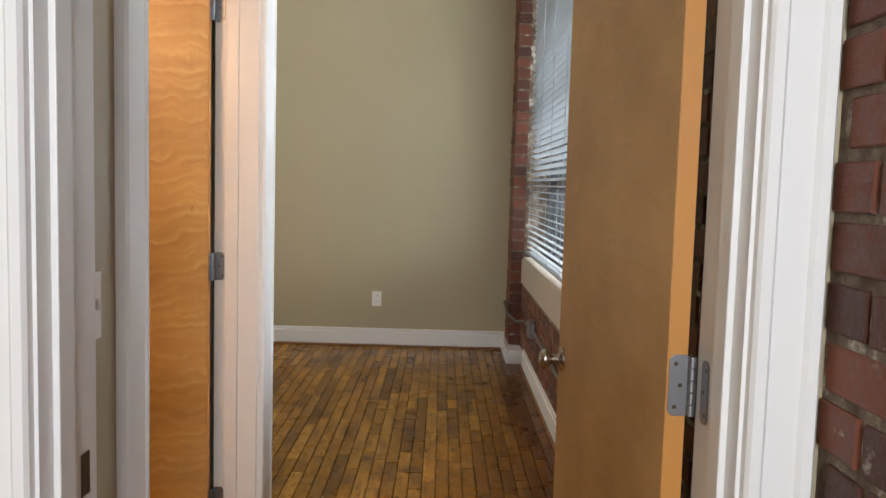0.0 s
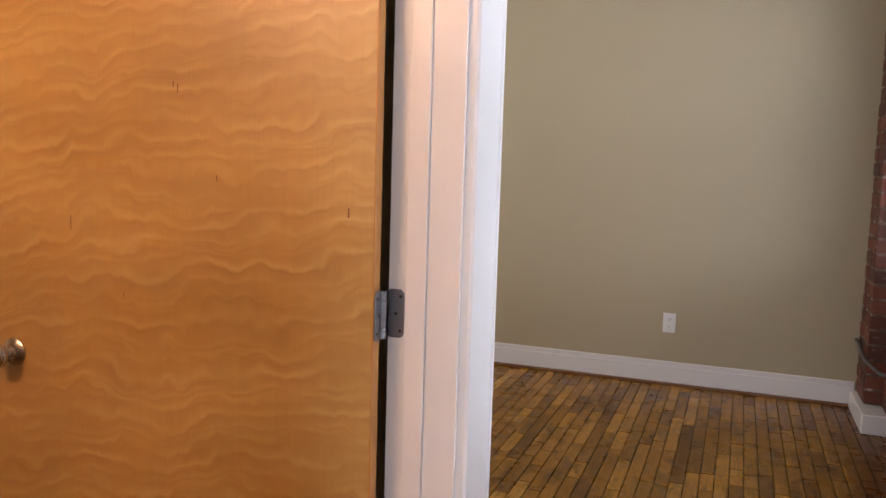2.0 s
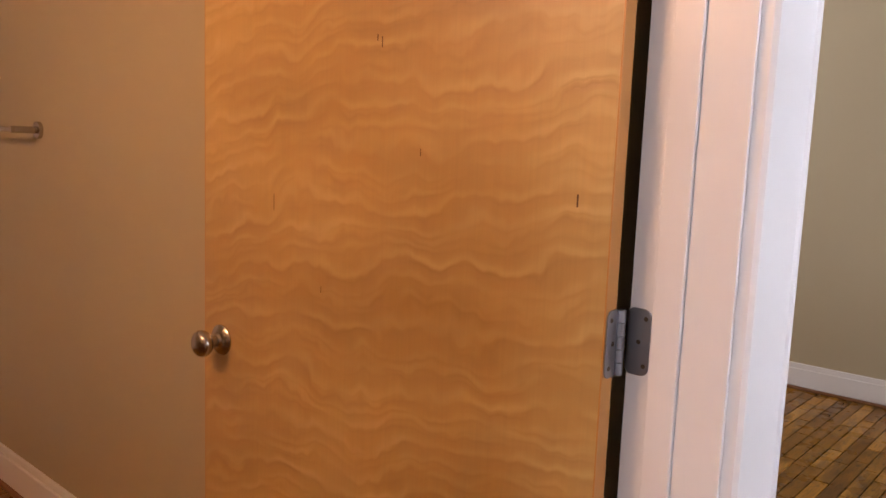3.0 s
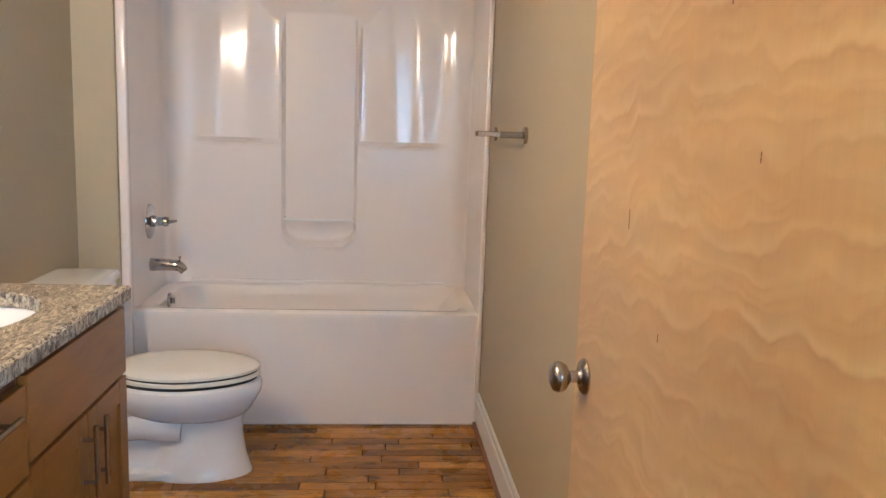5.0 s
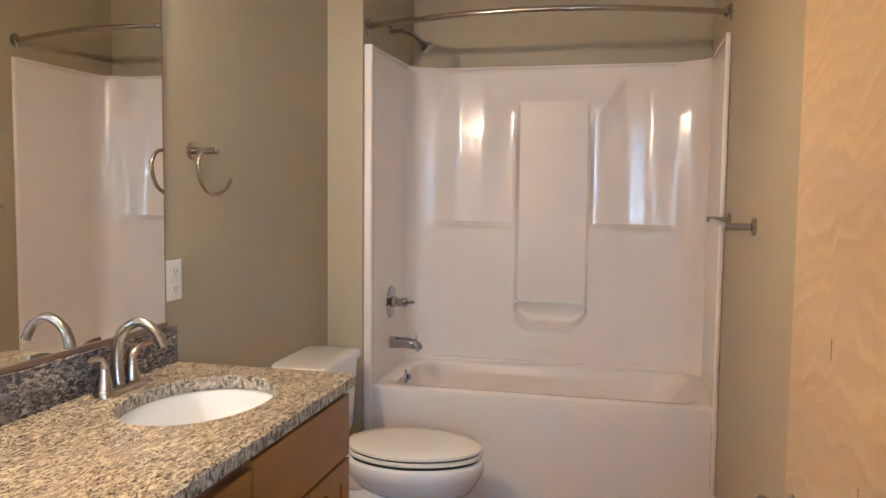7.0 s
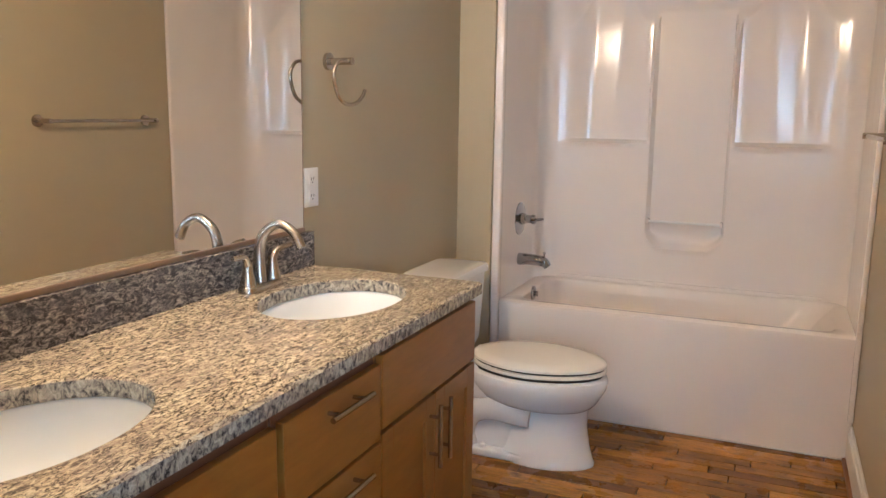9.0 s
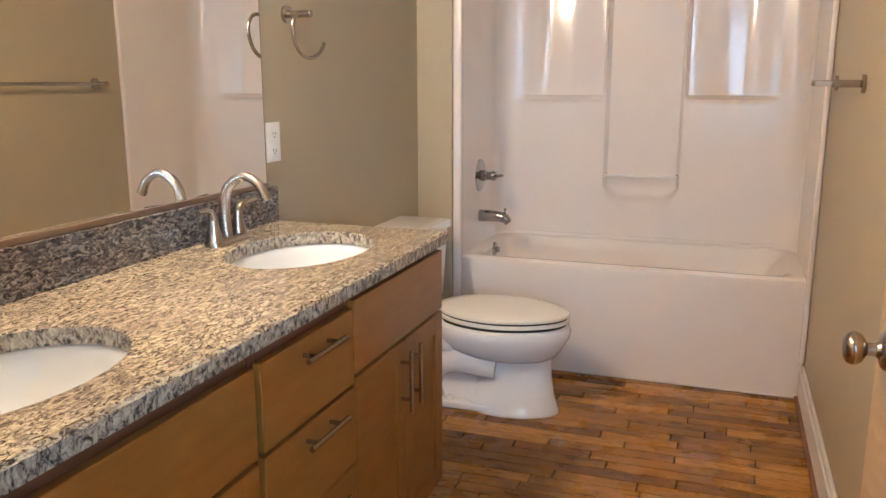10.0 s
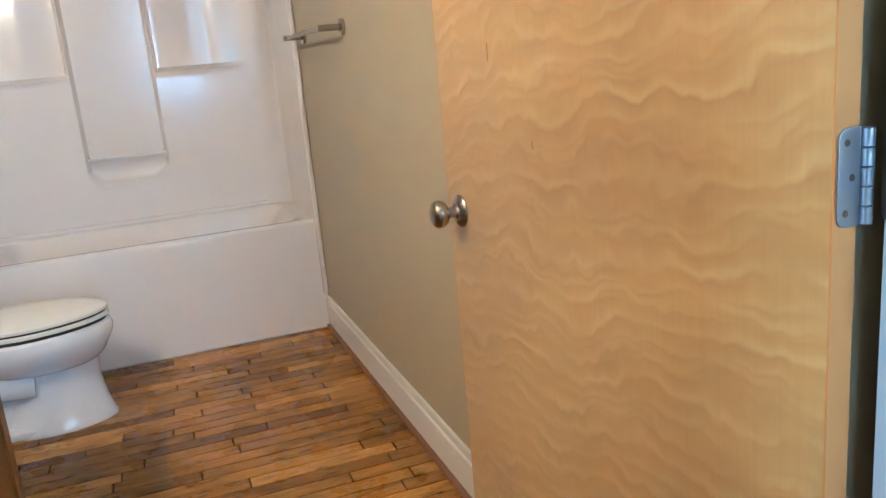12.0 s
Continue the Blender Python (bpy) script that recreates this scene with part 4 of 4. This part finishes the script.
def countertop():
    """Slab with two oval cutouts, filled between the outline and the ovals."""
    x0, x1, y0, y1 = -2.418, BX1 - 0.004, BY0 + 0.003, 1.517
    cells = [(x0, -1.58, SINKS[0]), (-1.58, x1, SINKS[1])]
    bm = bmesh.new()
    n = 64
    for xa, xb, (cx_, cy_) in cells:
        outer, inner = [], []
        for k in range(n):
            t = 2 * math.pi * k / n
            c, s = math.cos(t), math.sin(t)
            lim = min(((xb - cx_) / c if c > 1e-9 else (xa - cx_) / c if c < -1e-9 else 1e9), ((y1 - cy_) / s if s > 1e-9 else (y0 - cy_) / s if s < -1e-9 else 1e9))
            outer.append([cx_ + lim * c, cy_ + lim * s])
            inner.append((cx_ + SA * c, cy_ + SB * s))
        for corner in ((xa, y0), (xb, y0), (xa, y1), (xb, y1)):
            j = min(range(n), key=lambda i: (outer[i][0] - corner[0]) ** 2 + (outer[i][1] - corner[1]) ** 2)
            outer[j] = list(corner)
        e = 0.007
        layers = []
        for off, z in ((0, CTB), (0, CT - e), (e, CT)):
            layers.append([bm.verts.new((min(max(p[0], x0 + off), x1 - off), min(max(p[1], y0 + off), y1 - off), z)) for p in outer])
        sc = (SA + 0.003) / SA
        inn = [[bm.verts.new((cx_ + (p[0] - cx_) * f, cy_ + (p[1] - cy_) * f, z)) for p in inner] for z, f in ((CT, sc), (CT - 0.003, 1), (CTB, 1))]
        for k in range(n):
            q = (k + 1) % n
            seq = layers + inn
            for a, b_ in zip(seq, seq[1:]):
                bm.faces.new((a[k], a[q], b_[q], b_[k]))
            bm.faces.new((inn[2][k], inn[2][q], layers[0][q], layers[0][k]))
    bmesh.ops.remove_doubles(bm, verts=bm.verts, dist=0.0002)
    return bm


top = thing("countertop", (-1.68, 1.2, CTB), "speckled cream and grey granite vanity top with two sink cutouts", "countertop")
part("slab", countertop(), GRANITE, top)
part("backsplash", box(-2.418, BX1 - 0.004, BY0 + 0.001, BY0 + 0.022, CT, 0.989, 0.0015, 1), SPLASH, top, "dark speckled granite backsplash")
for sx, sy in SINKS:
    s = thing("sink", (sx, sy, CTB - 0.14), "white oval undermount porcelain sink", "sink")
    rr = []
    for f, z in ((1.06, CTB - 0.001), (1.03, CTB - 0.001), (1.0, CTB - 0.006), (0.96, CTB - 0.03), (0.86, CTB - 0.08), (0.62, CTB - 0.125), (0.3, CTB - 0.14), (0.11, CTB - 0.143)):
        rr.append([(sx + SA * f * math.cos(2 * math.pi * k / 56), sy + SB * f * math.sin(2 * math.pi * k / 56), z) for k in range(56)])
    part("basin", loft(rr, cap=(False, True)), SINKM, s, smooth=True)
    part("drain", lathe(((0.0001, 0), (0.022, 0), (0.02, 0.003), (0.0001, 0.002)), (sx, sy, CTB - 0.1425), "z", 24), CHROME, s, smooth=True)


def faucet(cx_, cy_):
    z = CT
    f = thing("faucet", (cx_, cy_, z), "brushed nickel two-handle gooseneck faucet behind the oval sink", "faucet")
    part("base_plate", loft([rrect(cx_ - 0.082 + e, cx_ + 0.082 - e, cy_ - 0.027 + e, cy_ + 0.027 - e, 0.026 - e, z + h) for e, h in ((0, 0), (0, 0.012), (0.004, 0.018), (0.012, 0.021))]), NICKEL, f, smooth=True)
    pts = arc(((cx_, cy_, z + 0.015), (cx_, cy_ - 0.003, z + 0.09), (cx_, cy_ + 0.012, z + 0.15), (cx_, cy_ + 0.06, z + 0.182), (cx_, cy_ + 0.105, z + 0.165), (cx_, cy_ + 0.132, z + 0.122)), 8)
    part("spout", tube(pts, [0.0175 - 0.0055 * min(k / 26, 1) + (0.002 * max(0, k - 32) / 8) for k in range(len(pts))], 20), NICKEL, f, smooth=True)
    for sgn in (-1, 1):
        hx = cx_ + sgn * 0.056
        part("handle_post", lathe(((0.024, 0.012), (0.021, 0.03), (0.0145, 0.055), (0.0125, 0.075), (0.011, 0.082), (0.0001, 0.084)), (hx, cy_, z), "z", 24), NICKEL, f, smooth=True)
        part("lever", tube(arc(((hx, cy_, z + 0.072), (hx + sgn * 0.02, cy_ + 0.004, z + 0.098), (hx + sgn * 0.075, cy_ + 0.01, z + 0.104)), 6), [0.012 - 0.0005 * k for k in range(13)], 14), NICKEL, f, smooth=True)
    part("lift_rod", lathe(((0.003, 0), (0.003, 0.06), (0.006, 0.065), (0.0001, 0.07)), (cx_, cy_ - 0.02, z + 0.01), "z", 12), NICKEL, f, smooth=True)


faucet(-2.057, 1.008)
faucet(-1.105, 1.008)

mir = thing("vanity_mirror", (-1.6, BY0, 1.004), "wide frameless wall mirror above the granite backsplash", "mirror")
part("mirror_pane", box(-2.38, BX1 - 0.01, BY0 + 0.001, BY0 + 0.006, 1.004, 2.08), MIRROR, mir)
part("bevel_strip", box(-2.386, -2.3802, BY0 + 0.0005, BY0 + 0.0062, 1.004, 2.08, 0.002, 1), CHROME, mir, "bright bevelled mirror edge")
part("channel", box(-2.385, BX1 - 0.01, BY0 + 0.001, BY0 + 0.011, 0.9892, 1.0038, 0.002, 1), BRONZE, mir, "thin metal mirror channel")

# vanity light
lx = -1.58
vl = thing("vanity_light", (lx, BY0, 2.3), "brushed nickel vanity light with three frosted shades above the mirror", "wall lamp")
part("back_plate", box(lx - 0.3, lx + 0.3, BY0, BY0 + 0.025, 2.21, 2.3, 0.006), NICKEL, vl)
for dx in (-0.21, 0, 0.21):
    part("arm", tube(arc(((lx + dx, BY0 + 0.02, 2.25), (lx + dx, BY0 + 0.08, 2.27), (lx + dx, BY0 + 0.11, 2.23)), 6), 0.009), NICKEL, vl, smooth=True)
    part("shade", lathe(((0.02, 0.0), (0.028, -0.01), (0.05, -0.06), (0.058, -0.11), (0.054, -0.11), (0.045, -0.06), (0.02, -0.012)), (lx + dx, BY0 + 0.11, 2.23), "z", 28), FROST, vl, smooth=True)
    lamp("vanity_bulb_lamp", "POINT", Matrix.Translation((lx + dx, BY0 + 0.11, 2.09)), 10.0, (1.0, 0.58, 0.3), 0.03)

# windows
vert = (5.89, 5.56, 5.2, 4.86, 4.43, 3.98, 3.56, 3.12, 2.7, 2.3, 2.04)
win = tagged(thing("window_1", (0.86, 4.04, WINZ0), "black steel factory window with many panes behind white blinds", "window", kind="structure"))
for k, y in enumerate(vert):
    w = 0.06 if k in (4, 5, 10, 0) else 0.034
    part("window_bar", box(0.83, 0.885, y - w, y + w, WINZ0, WINZ1), BLACKM, win)
for z, w in ((WINZ0 + 0.02, 0.03), (1.375, 0.045), (1.95, 0.02), (2.5, 0.02), (WINZ1 - 0.02, 0.03)):
    part("window_bar", box(0.835, 0.88, WIN0, WIN1, z - w, z + w), BLACKM, win)
for a, b_ in zip(vert, vert[1:]):
    g = part("pane", box(0.858, 0.862, b_, a, WINZ0, WINZ1), GLASS, win)
    g.visible_shadow = False
sill = structure("window_sill", box(BRX + 0.005, 0.83, WIN0, WIN1, WINZ0 - 0.05, WINZ0 - 0.004, 0.004), SILLP, "grey painted window sill", "sill")
structure("sill_apron", box(BRX - 0.006, BRX + 0.012, WIN0 - 0.05, WIN1 - 0.004, 0.6, WINZ0 - 0.02, 0.004), SILLP, "cream painted board under the window sill", "trim")


def blind(y0, y1, label):
    b = thing("window_blind", (0.7, (y0 + y1) / 2, 0.82), label, "blind", "white window blinds")
    part("head_rail", box(0.665, 0.73, y0, y1, 3.02, 3.075, 0.003), BLIND, b)
    part("bottom_rail", box(0.672, 0.722, y0, y1, 0.826, 0.845, 0.005), BLIND, b)
    pitch = 0.043
    n = int((3.0 - 0.87) / pitch)
    meshes = {}
    for k in range(n):
        z = 0.875 + k * pitch
        key = 12 if z < 1.42 else (20 if z < 2.25 else 34)
        if key not in meshes:
            s = bmesh.new()
            prof = ((-0.025, 0.0), (-0.012, 0.0022), (0.0, 0.003), (0.012, 0.0022), (0.025, 0.0))
            lo = [[s.verts.new((px, yy, pz + dz)) for px, pz in prof] for yy in (y0 - (y0 + y1) / 2 + 0.004, y1 - (y0 + y1) / 2 - 0.004) for dz in (0, -0.003)]
            for i in range(4):
                s.faces.new((lo[0][i], lo[0][i + 1], lo[2][i + 1], lo[2][i]))
                s.faces.new((lo[1][i], lo[3][i], lo[3][i + 1], lo[1][i + 1]))
                s.faces.new((lo[0][i], lo[1][i], lo[1][i + 1], lo[0][i + 1]))
                s.faces.new((lo[2][i], lo[2][i + 1], lo[3][i + 1], lo[3][i]))
            for j in (0, 4):
                s.faces.new((lo[0][j], lo[2][j], lo[3][j], lo[1][j]))
            s.transform(Matrix.Rotation(radians(key), 4, "Y"))
            bmesh.ops.recalc_face_normals(s, faces=s.faces)
            me = bpy.data.meshes.new("slat")
            s.to_mesh(me)
            s.free()
            me.materials.append(BLIND)
            meshes[key] = me
        ob = new("slat", meshes[key])
        ob.parent = b
        ob.location = (random.uniform(-0.001, 0.001), 0, z - 0.82)
        ob.rotation_euler = (random.uniform(-0.0012, 0.0012), random.uniform(-0.05, 0.05), 0)
    m = 4
    for k in range(m):
        y = y0 + 0.15 + (y1 - y0 - 0.3) * k / (m - 1)
        cord = tube(((0.672, y, 0.83), (0.672, y, 3.02)), 0.0012, 6)
        tube(((0.724, y, 0.83), (0.724, y, 3.02)), 0.0012, 6, cord)
        part("ladder_cord", cord, BLIND, b)


blind(4.0, 5.9, "white horizontal window blind, lower slats open, upper slats nearly closed")
blind(2.02, 3.95, "white horizontal window blind hanging in front of the black window")

# conduit on the brick
con = thing("wall_conduit", (0.6, 5.0, 0.38), "painted metal conduit with a small box on the red brick", "conduit")
part("pipe", tube(arc(((0.546, BEDY - 0.01, 0.4), (0.546, 6.1, 0.39), (0.546, 5.9, 0.36), (0.6, 5.7, 0.33), (0.63, 5.5, 0.37), (0.635, 5.0, 0.4)), 6), 0.01, 10), STEEL, con, smooth=True)
part("pipe", tube(((0.636, 4.94, 0.4), (0.636, 3.2, 0.36), (0.636, 1.1, 0.33)), 0.01, 10), STEEL, con, smooth=True)
part("junction_box", box(0.605, 0.648, 4.92, 5.04, 0.35, 0.46, 0.006), STEEL, con)

# outside
GRASS, *_ = material("far_ground", 0.9, 0, (0.09, 0.11, 0.05))
LEAF = paint("green_leaves", (0.07, 0.13, 0.03), 0.6, 0.4, 0)
BARK = paint("tree_bark", (0.09, 0.065, 0.045), 0.9, 0.3)
FARB = paint("far_brick_wall", (0.35, 0.15, 0.1), 0.85, 0.3)
structure("ground", box(0.99, 400, -300, 300, -3.2, -3.0), GRASS, "grassy ground outside the windows", "ground")


def tree(x, y, s):
    t = thing("tree", (x, y, -3), "leafy green tree outside the window", "tree")
    bm = tube(arc(((x, y, -3), (x + 0.1, y, -1), (x, y + 0.15, 0.8 * s)), 4), [0.2 - 0.015 * k for k in range(9)], 10)
    for k in range(6):
        a = k * 1.05
        tube(((x, y + 0.1, -0.4 + 0.2 * k), (x + 1.0 * s * math.cos(a), y + 1.0 * s * math.sin(a), 1.0 + 0.25 * k)), [0.06, 0.02], 6, bm)
    part("trunk", bm, BARK, t)
    verts, faces = [], []
    for k in range(2600):
        c = random.choice(((0, 0, 1.4), (0.8, 0.5, 1.0), (-0.7, 0.4, 1.1), (0.2, -0.9, 0.9), (-0.2, 0.9, 0.7), (0, 0, 2.2)))
        d = Vector((random.gauss(0, 1), random.gauss(0, 1), random.gauss(0, 1))).normalized() * random.uniform(0.25, 0.85)
        p = Vector((x, y, 0)) + (Vector(c) + d) * s
        u = Vector((random.gauss(0, 1), random.gauss(0, 1), random.gauss(0, 1))).normalized() * 0.1
        v = u.orthogonal().normalized() * 0.05
        i = len(verts)
        verts += [p - u, p + v, p + u, p - v]
        faces.append((i, i + 1, i + 2, i + 3))
    me = bpy.data.meshes.new("crown")
    me.from_pydata([v - Vector((x, y, -3)) for v in verts], [], faces)
    me.materials.append(LEAF)
    ob = new("crown", me)
    ob.parent = t


tree(6.5, 9.5, 2.3)
tree(8.0, 16.0, 2.6)
tree(7.0, 4.5, 2.2)
tree(9.0, 24.0, 3.0)
fb_ = thing("brick_building", (16, 12, -3), "far red brick building with white-framed windows", "building")
part("wall", box(14, 20, 2, 40, -3, 7.5), FARB, fb_)
part("roof", box(13.8, 20.2, 1.8, 40.2, 7.5, 7.7), CEIL, fb_)
for k in range(14):
    for z in (-1.8, 1.2, 4.2):
        w = part("window", box(13.94, 14.02, 3.4 + 2.6 * k, 4.5 + 2.6 * k, z, z + 1.8), TRIM, fb_)
        part("pane", box(13.92, 13.945, 3.5 + 2.6 * k, 4.4 + 2.6 * k, z + 0.1, z + 1.7), BLACKM, w)

# floorboards
BW = 0.0605
cache = {}


def unit_mesh(name, dims, mat, bevel):
    key = (name, dims)
    if key not in cache:
        bm = bmesh.new()
        bmesh.ops.create_cube(bm, size=1)
        bm.transform(Matrix.Diagonal((*dims, 1)))
        top_e = [e for e in bm.edges if all(v.co.z > 0 for v in e.verts)] if name == "floorboard" else bm.edges[:]
        bmesh.ops.bevel(bm, geom=top_e, offset=bevel, segments=1, affect="EDGES")
        me = bpy.data.meshes.new(name)
        bm.to_mesh(me)
        bm.free()
        me.materials.append(mat)
        cache[key] = me
    return cache[key]


rnd = random.Random(5)
near_boards, far_boards = [], []
rooms = ((-3.71, -0.79, 0.9, 2.632), (-0.79, -0.64, 1.56, 2.66), (-0.64, 0.648, 1.05, 2.862), (-0.56, 0.45, 0.9, 1.05), (-3.7, 0.648, 2.862, 6.238), (-1.78, 0.6, -2.0, 0.9))
for X0, X1, Y0, Y1 in rooms:
    i0, i1 = math.floor((X0 + 5) / BW), math.ceil((X1 + 5) / BW)
    for i in range(i0, i1):
        xa, xb = max(X0, -5 + i * BW), min(X1, -5 + (i + 1) * BW)
        if xb - xa < 0.008:
            continue
        row = random.Random(i * 7 + 3)
        y = -2.6 + row.uniform(0, 0.5)
        while y < Y1:
            L = row.choice((0.2, 0.28, 0.36, 0.45, 0.55, 0.7, 0.85))
            a, b_ = max(y, Y0), min(y + L, Y1)
            if b_ - a > 0.02:
                near = (-2.5 < xa < 0.6 and 1.9 < (a + b_) / 2 < 3.4) and xb - xa > BW - 0.002 and b_ - a > L - 0.001
                (near_boards if near else far_boards).append((xa, xb, a, b_))
            y += L
for k, (xa, xb, a, b_) in enumerate(near_boards):
    if k >= 300:
        far_boards.append((xa, xb, a, b_))
        continue
    L = round(b_ - a, 3)
    ob = new("floorboard", unit_mesh("floorboard", (round(xb - xa - 0.0036, 4), L - 0.005, 0.014), BOARD, 0.0014))
    ob.parent = floor_thing
    ob.location = ((xa + xb) / 2, (a + b_) / 2, -0.007 + rnd.uniform(-0.0004, 0.0004))
    ob.rotation_euler = (rnd.uniform(-0.0006, 0.0006), rnd.uniform(-0.004, 0.004), 0)
verts, faces = [], []
for xa, xb, a, b_ in far_boards:
    x0, x1, y0, y1 = xa + 0.0018, xb - 0.0018, a + 0.0025, b_ - 0.0025
    h = rnd.uniform(-0.0004, 0.0004)
    i, e = len(verts), 0.0014
    verts += [(x0, y0, -0.0138), (x1, y0, -0.0138), (x1, y1, -0.0138), (x0, y1, -0.0138), (x0, y0, h - e), (x1, y0, h - e), (x1, y1, h - e), (x0, y1, h - e),
              (x0 + e, y0 + e, h), (x1 - e, y0 + e, h), (x1 - e, y1 - e, h), (x0 + e, y1 - e, h)]
    for q in range(4):
        w = (q + 1) % 4
        faces += [(i + q, i + w, i + 4 + w, i + 4 + q), (i + 4 + q, i + 4 + w, i + 8 + w, i + 8 + q)]
    faces += [(i + 8, i + 9, i + 10, i + 11), (i + 3, i + 2, i + 1, i)]
me = bpy.data.meshes.new("floorboards_rest")
me.from_pydata(verts, [], faces)
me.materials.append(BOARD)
ob = new("floorboards_rest", me)
ob.parent = floor_thing
tagged(ob, "worn honey-brown maple strips", kind="stuff")

# bricks
BL, BH, CO = 0.215, 0.067, 0.082
near_bricks, far_bricks = [], []


def brick_field(x, y0, y1, z0, z1, near_z, face=-1):
    """Bricks in a wall that runs along y, with their faces at x."""
    rows = int((z1 - z0) / CO)
    for r_ in range(rows):
        z = z0 + (r_ + 0.5) * CO
        head = r_ % 6 == 5
        L = 0.1 if head else BL
        y = y0 - (L / 2 if r_ % 2 else 0)
        while y < y1:
            a, b_ = max(y, y0), min(y + L, y1)
            if b_ - a > 0.03:
                full = b_ - a > L - 0.001
                (near_bricks if full and z < near_z else far_bricks).append((x, a + 0.005, b_ - 0.005, z))
            y += L + 0.002


brick_field(BRX, 1.06, WIN1, 0.0, 0.6, 0.6)
brick_field(0.557, -0.3, 0.898, 0.0, 2.7, 1.5)
brick_field(0.557, -2.0, -0.32, 0.0, 2.7, 0)
brick_field(BRX, 1.06, WIN0 - 0.06, 0.6, 3.35, 0)
brick_field(0.56, WIN1 + 0.012, BEDY - 0.004, 0.106, 3.35, 0)
for k, (x, a, b_, z) in enumerate(near_bricks):
    if k >= 300:
        far_bricks.append((x, a, b_, z))
        continue
    ob = new("brick", unit_mesh("brick", (0.05, round(b_ - a, 3), BH), BRICK, 0.0025))
    ob.parent = brick_wall
    ob.location = (x + 0.025 + rnd.uniform(-0.002, 0.002), (a + b_) / 2, z + rnd.uniform(-0.003, 0.003))
    ob.rotation_euler = (rnd.uniform(-0.012, 0.012), rnd.uniform(-0.02, 0.02), rnd.uniform(-0.012, 0.012))
verts, faces = [], []


def solid(x0, x1, y0, y1, z0, z1, e=0.0025):
    i = len(verts)
    verts.extend([(x1, y0, z0), (x1, y1, z0), (x1, y1, z1), (x1, y0, z1), (x0 + e, y0, z0), (x0 + e, y1, z0), (x0 + e, y1, z1), (x0 + e, y0, z1),
                  (x0, y0 + e, z0 + e), (x0, y1 - e, z0 + e), (x0, y1 - e, z1 - e), (x0, y0 + e, z1 - e)])
    for q in range(4):
        w = (q + 1) % 4
        faces.extend([(i + q, i + 4 + q, i + 4 + w, i + w), (i + 4 + q, i + 8 + q, i + 8 + w, i + 4 + w)])
    faces.extend([(i + 8, i + 11, i + 10, i + 9), (i, i + 1, i + 2, i + 3)])


for x, a, b_, z in far_bricks:
    j = rnd.uniform(-0.003, 0.003)
    solid(x + j, x + 0.05, a, b_, z - BH / 2, z + BH / 2)
for r_ in range(38):          # ends of the pier that face the room's near side
    z = 0.106 + (r_ + 0.5) * CO
    x0 = 0.562 + rnd.uniform(-0.003, 0.003)
    y = WIN1 - 0.002 + rnd.uniform(-0.004, 0.004)
    solid(x0, 0.66, y, y + 0.02, z - BH / 2, z + BH / 2)
me = bpy.data.meshes.new("bricks_rest")
me.from_pydata(verts, [], faces)
me.materials.append(BRICK)
ob = new("bricks_rest", me)
ob.parent = brick_wall
tagged(ob, "old red bricks", kind="stuff")
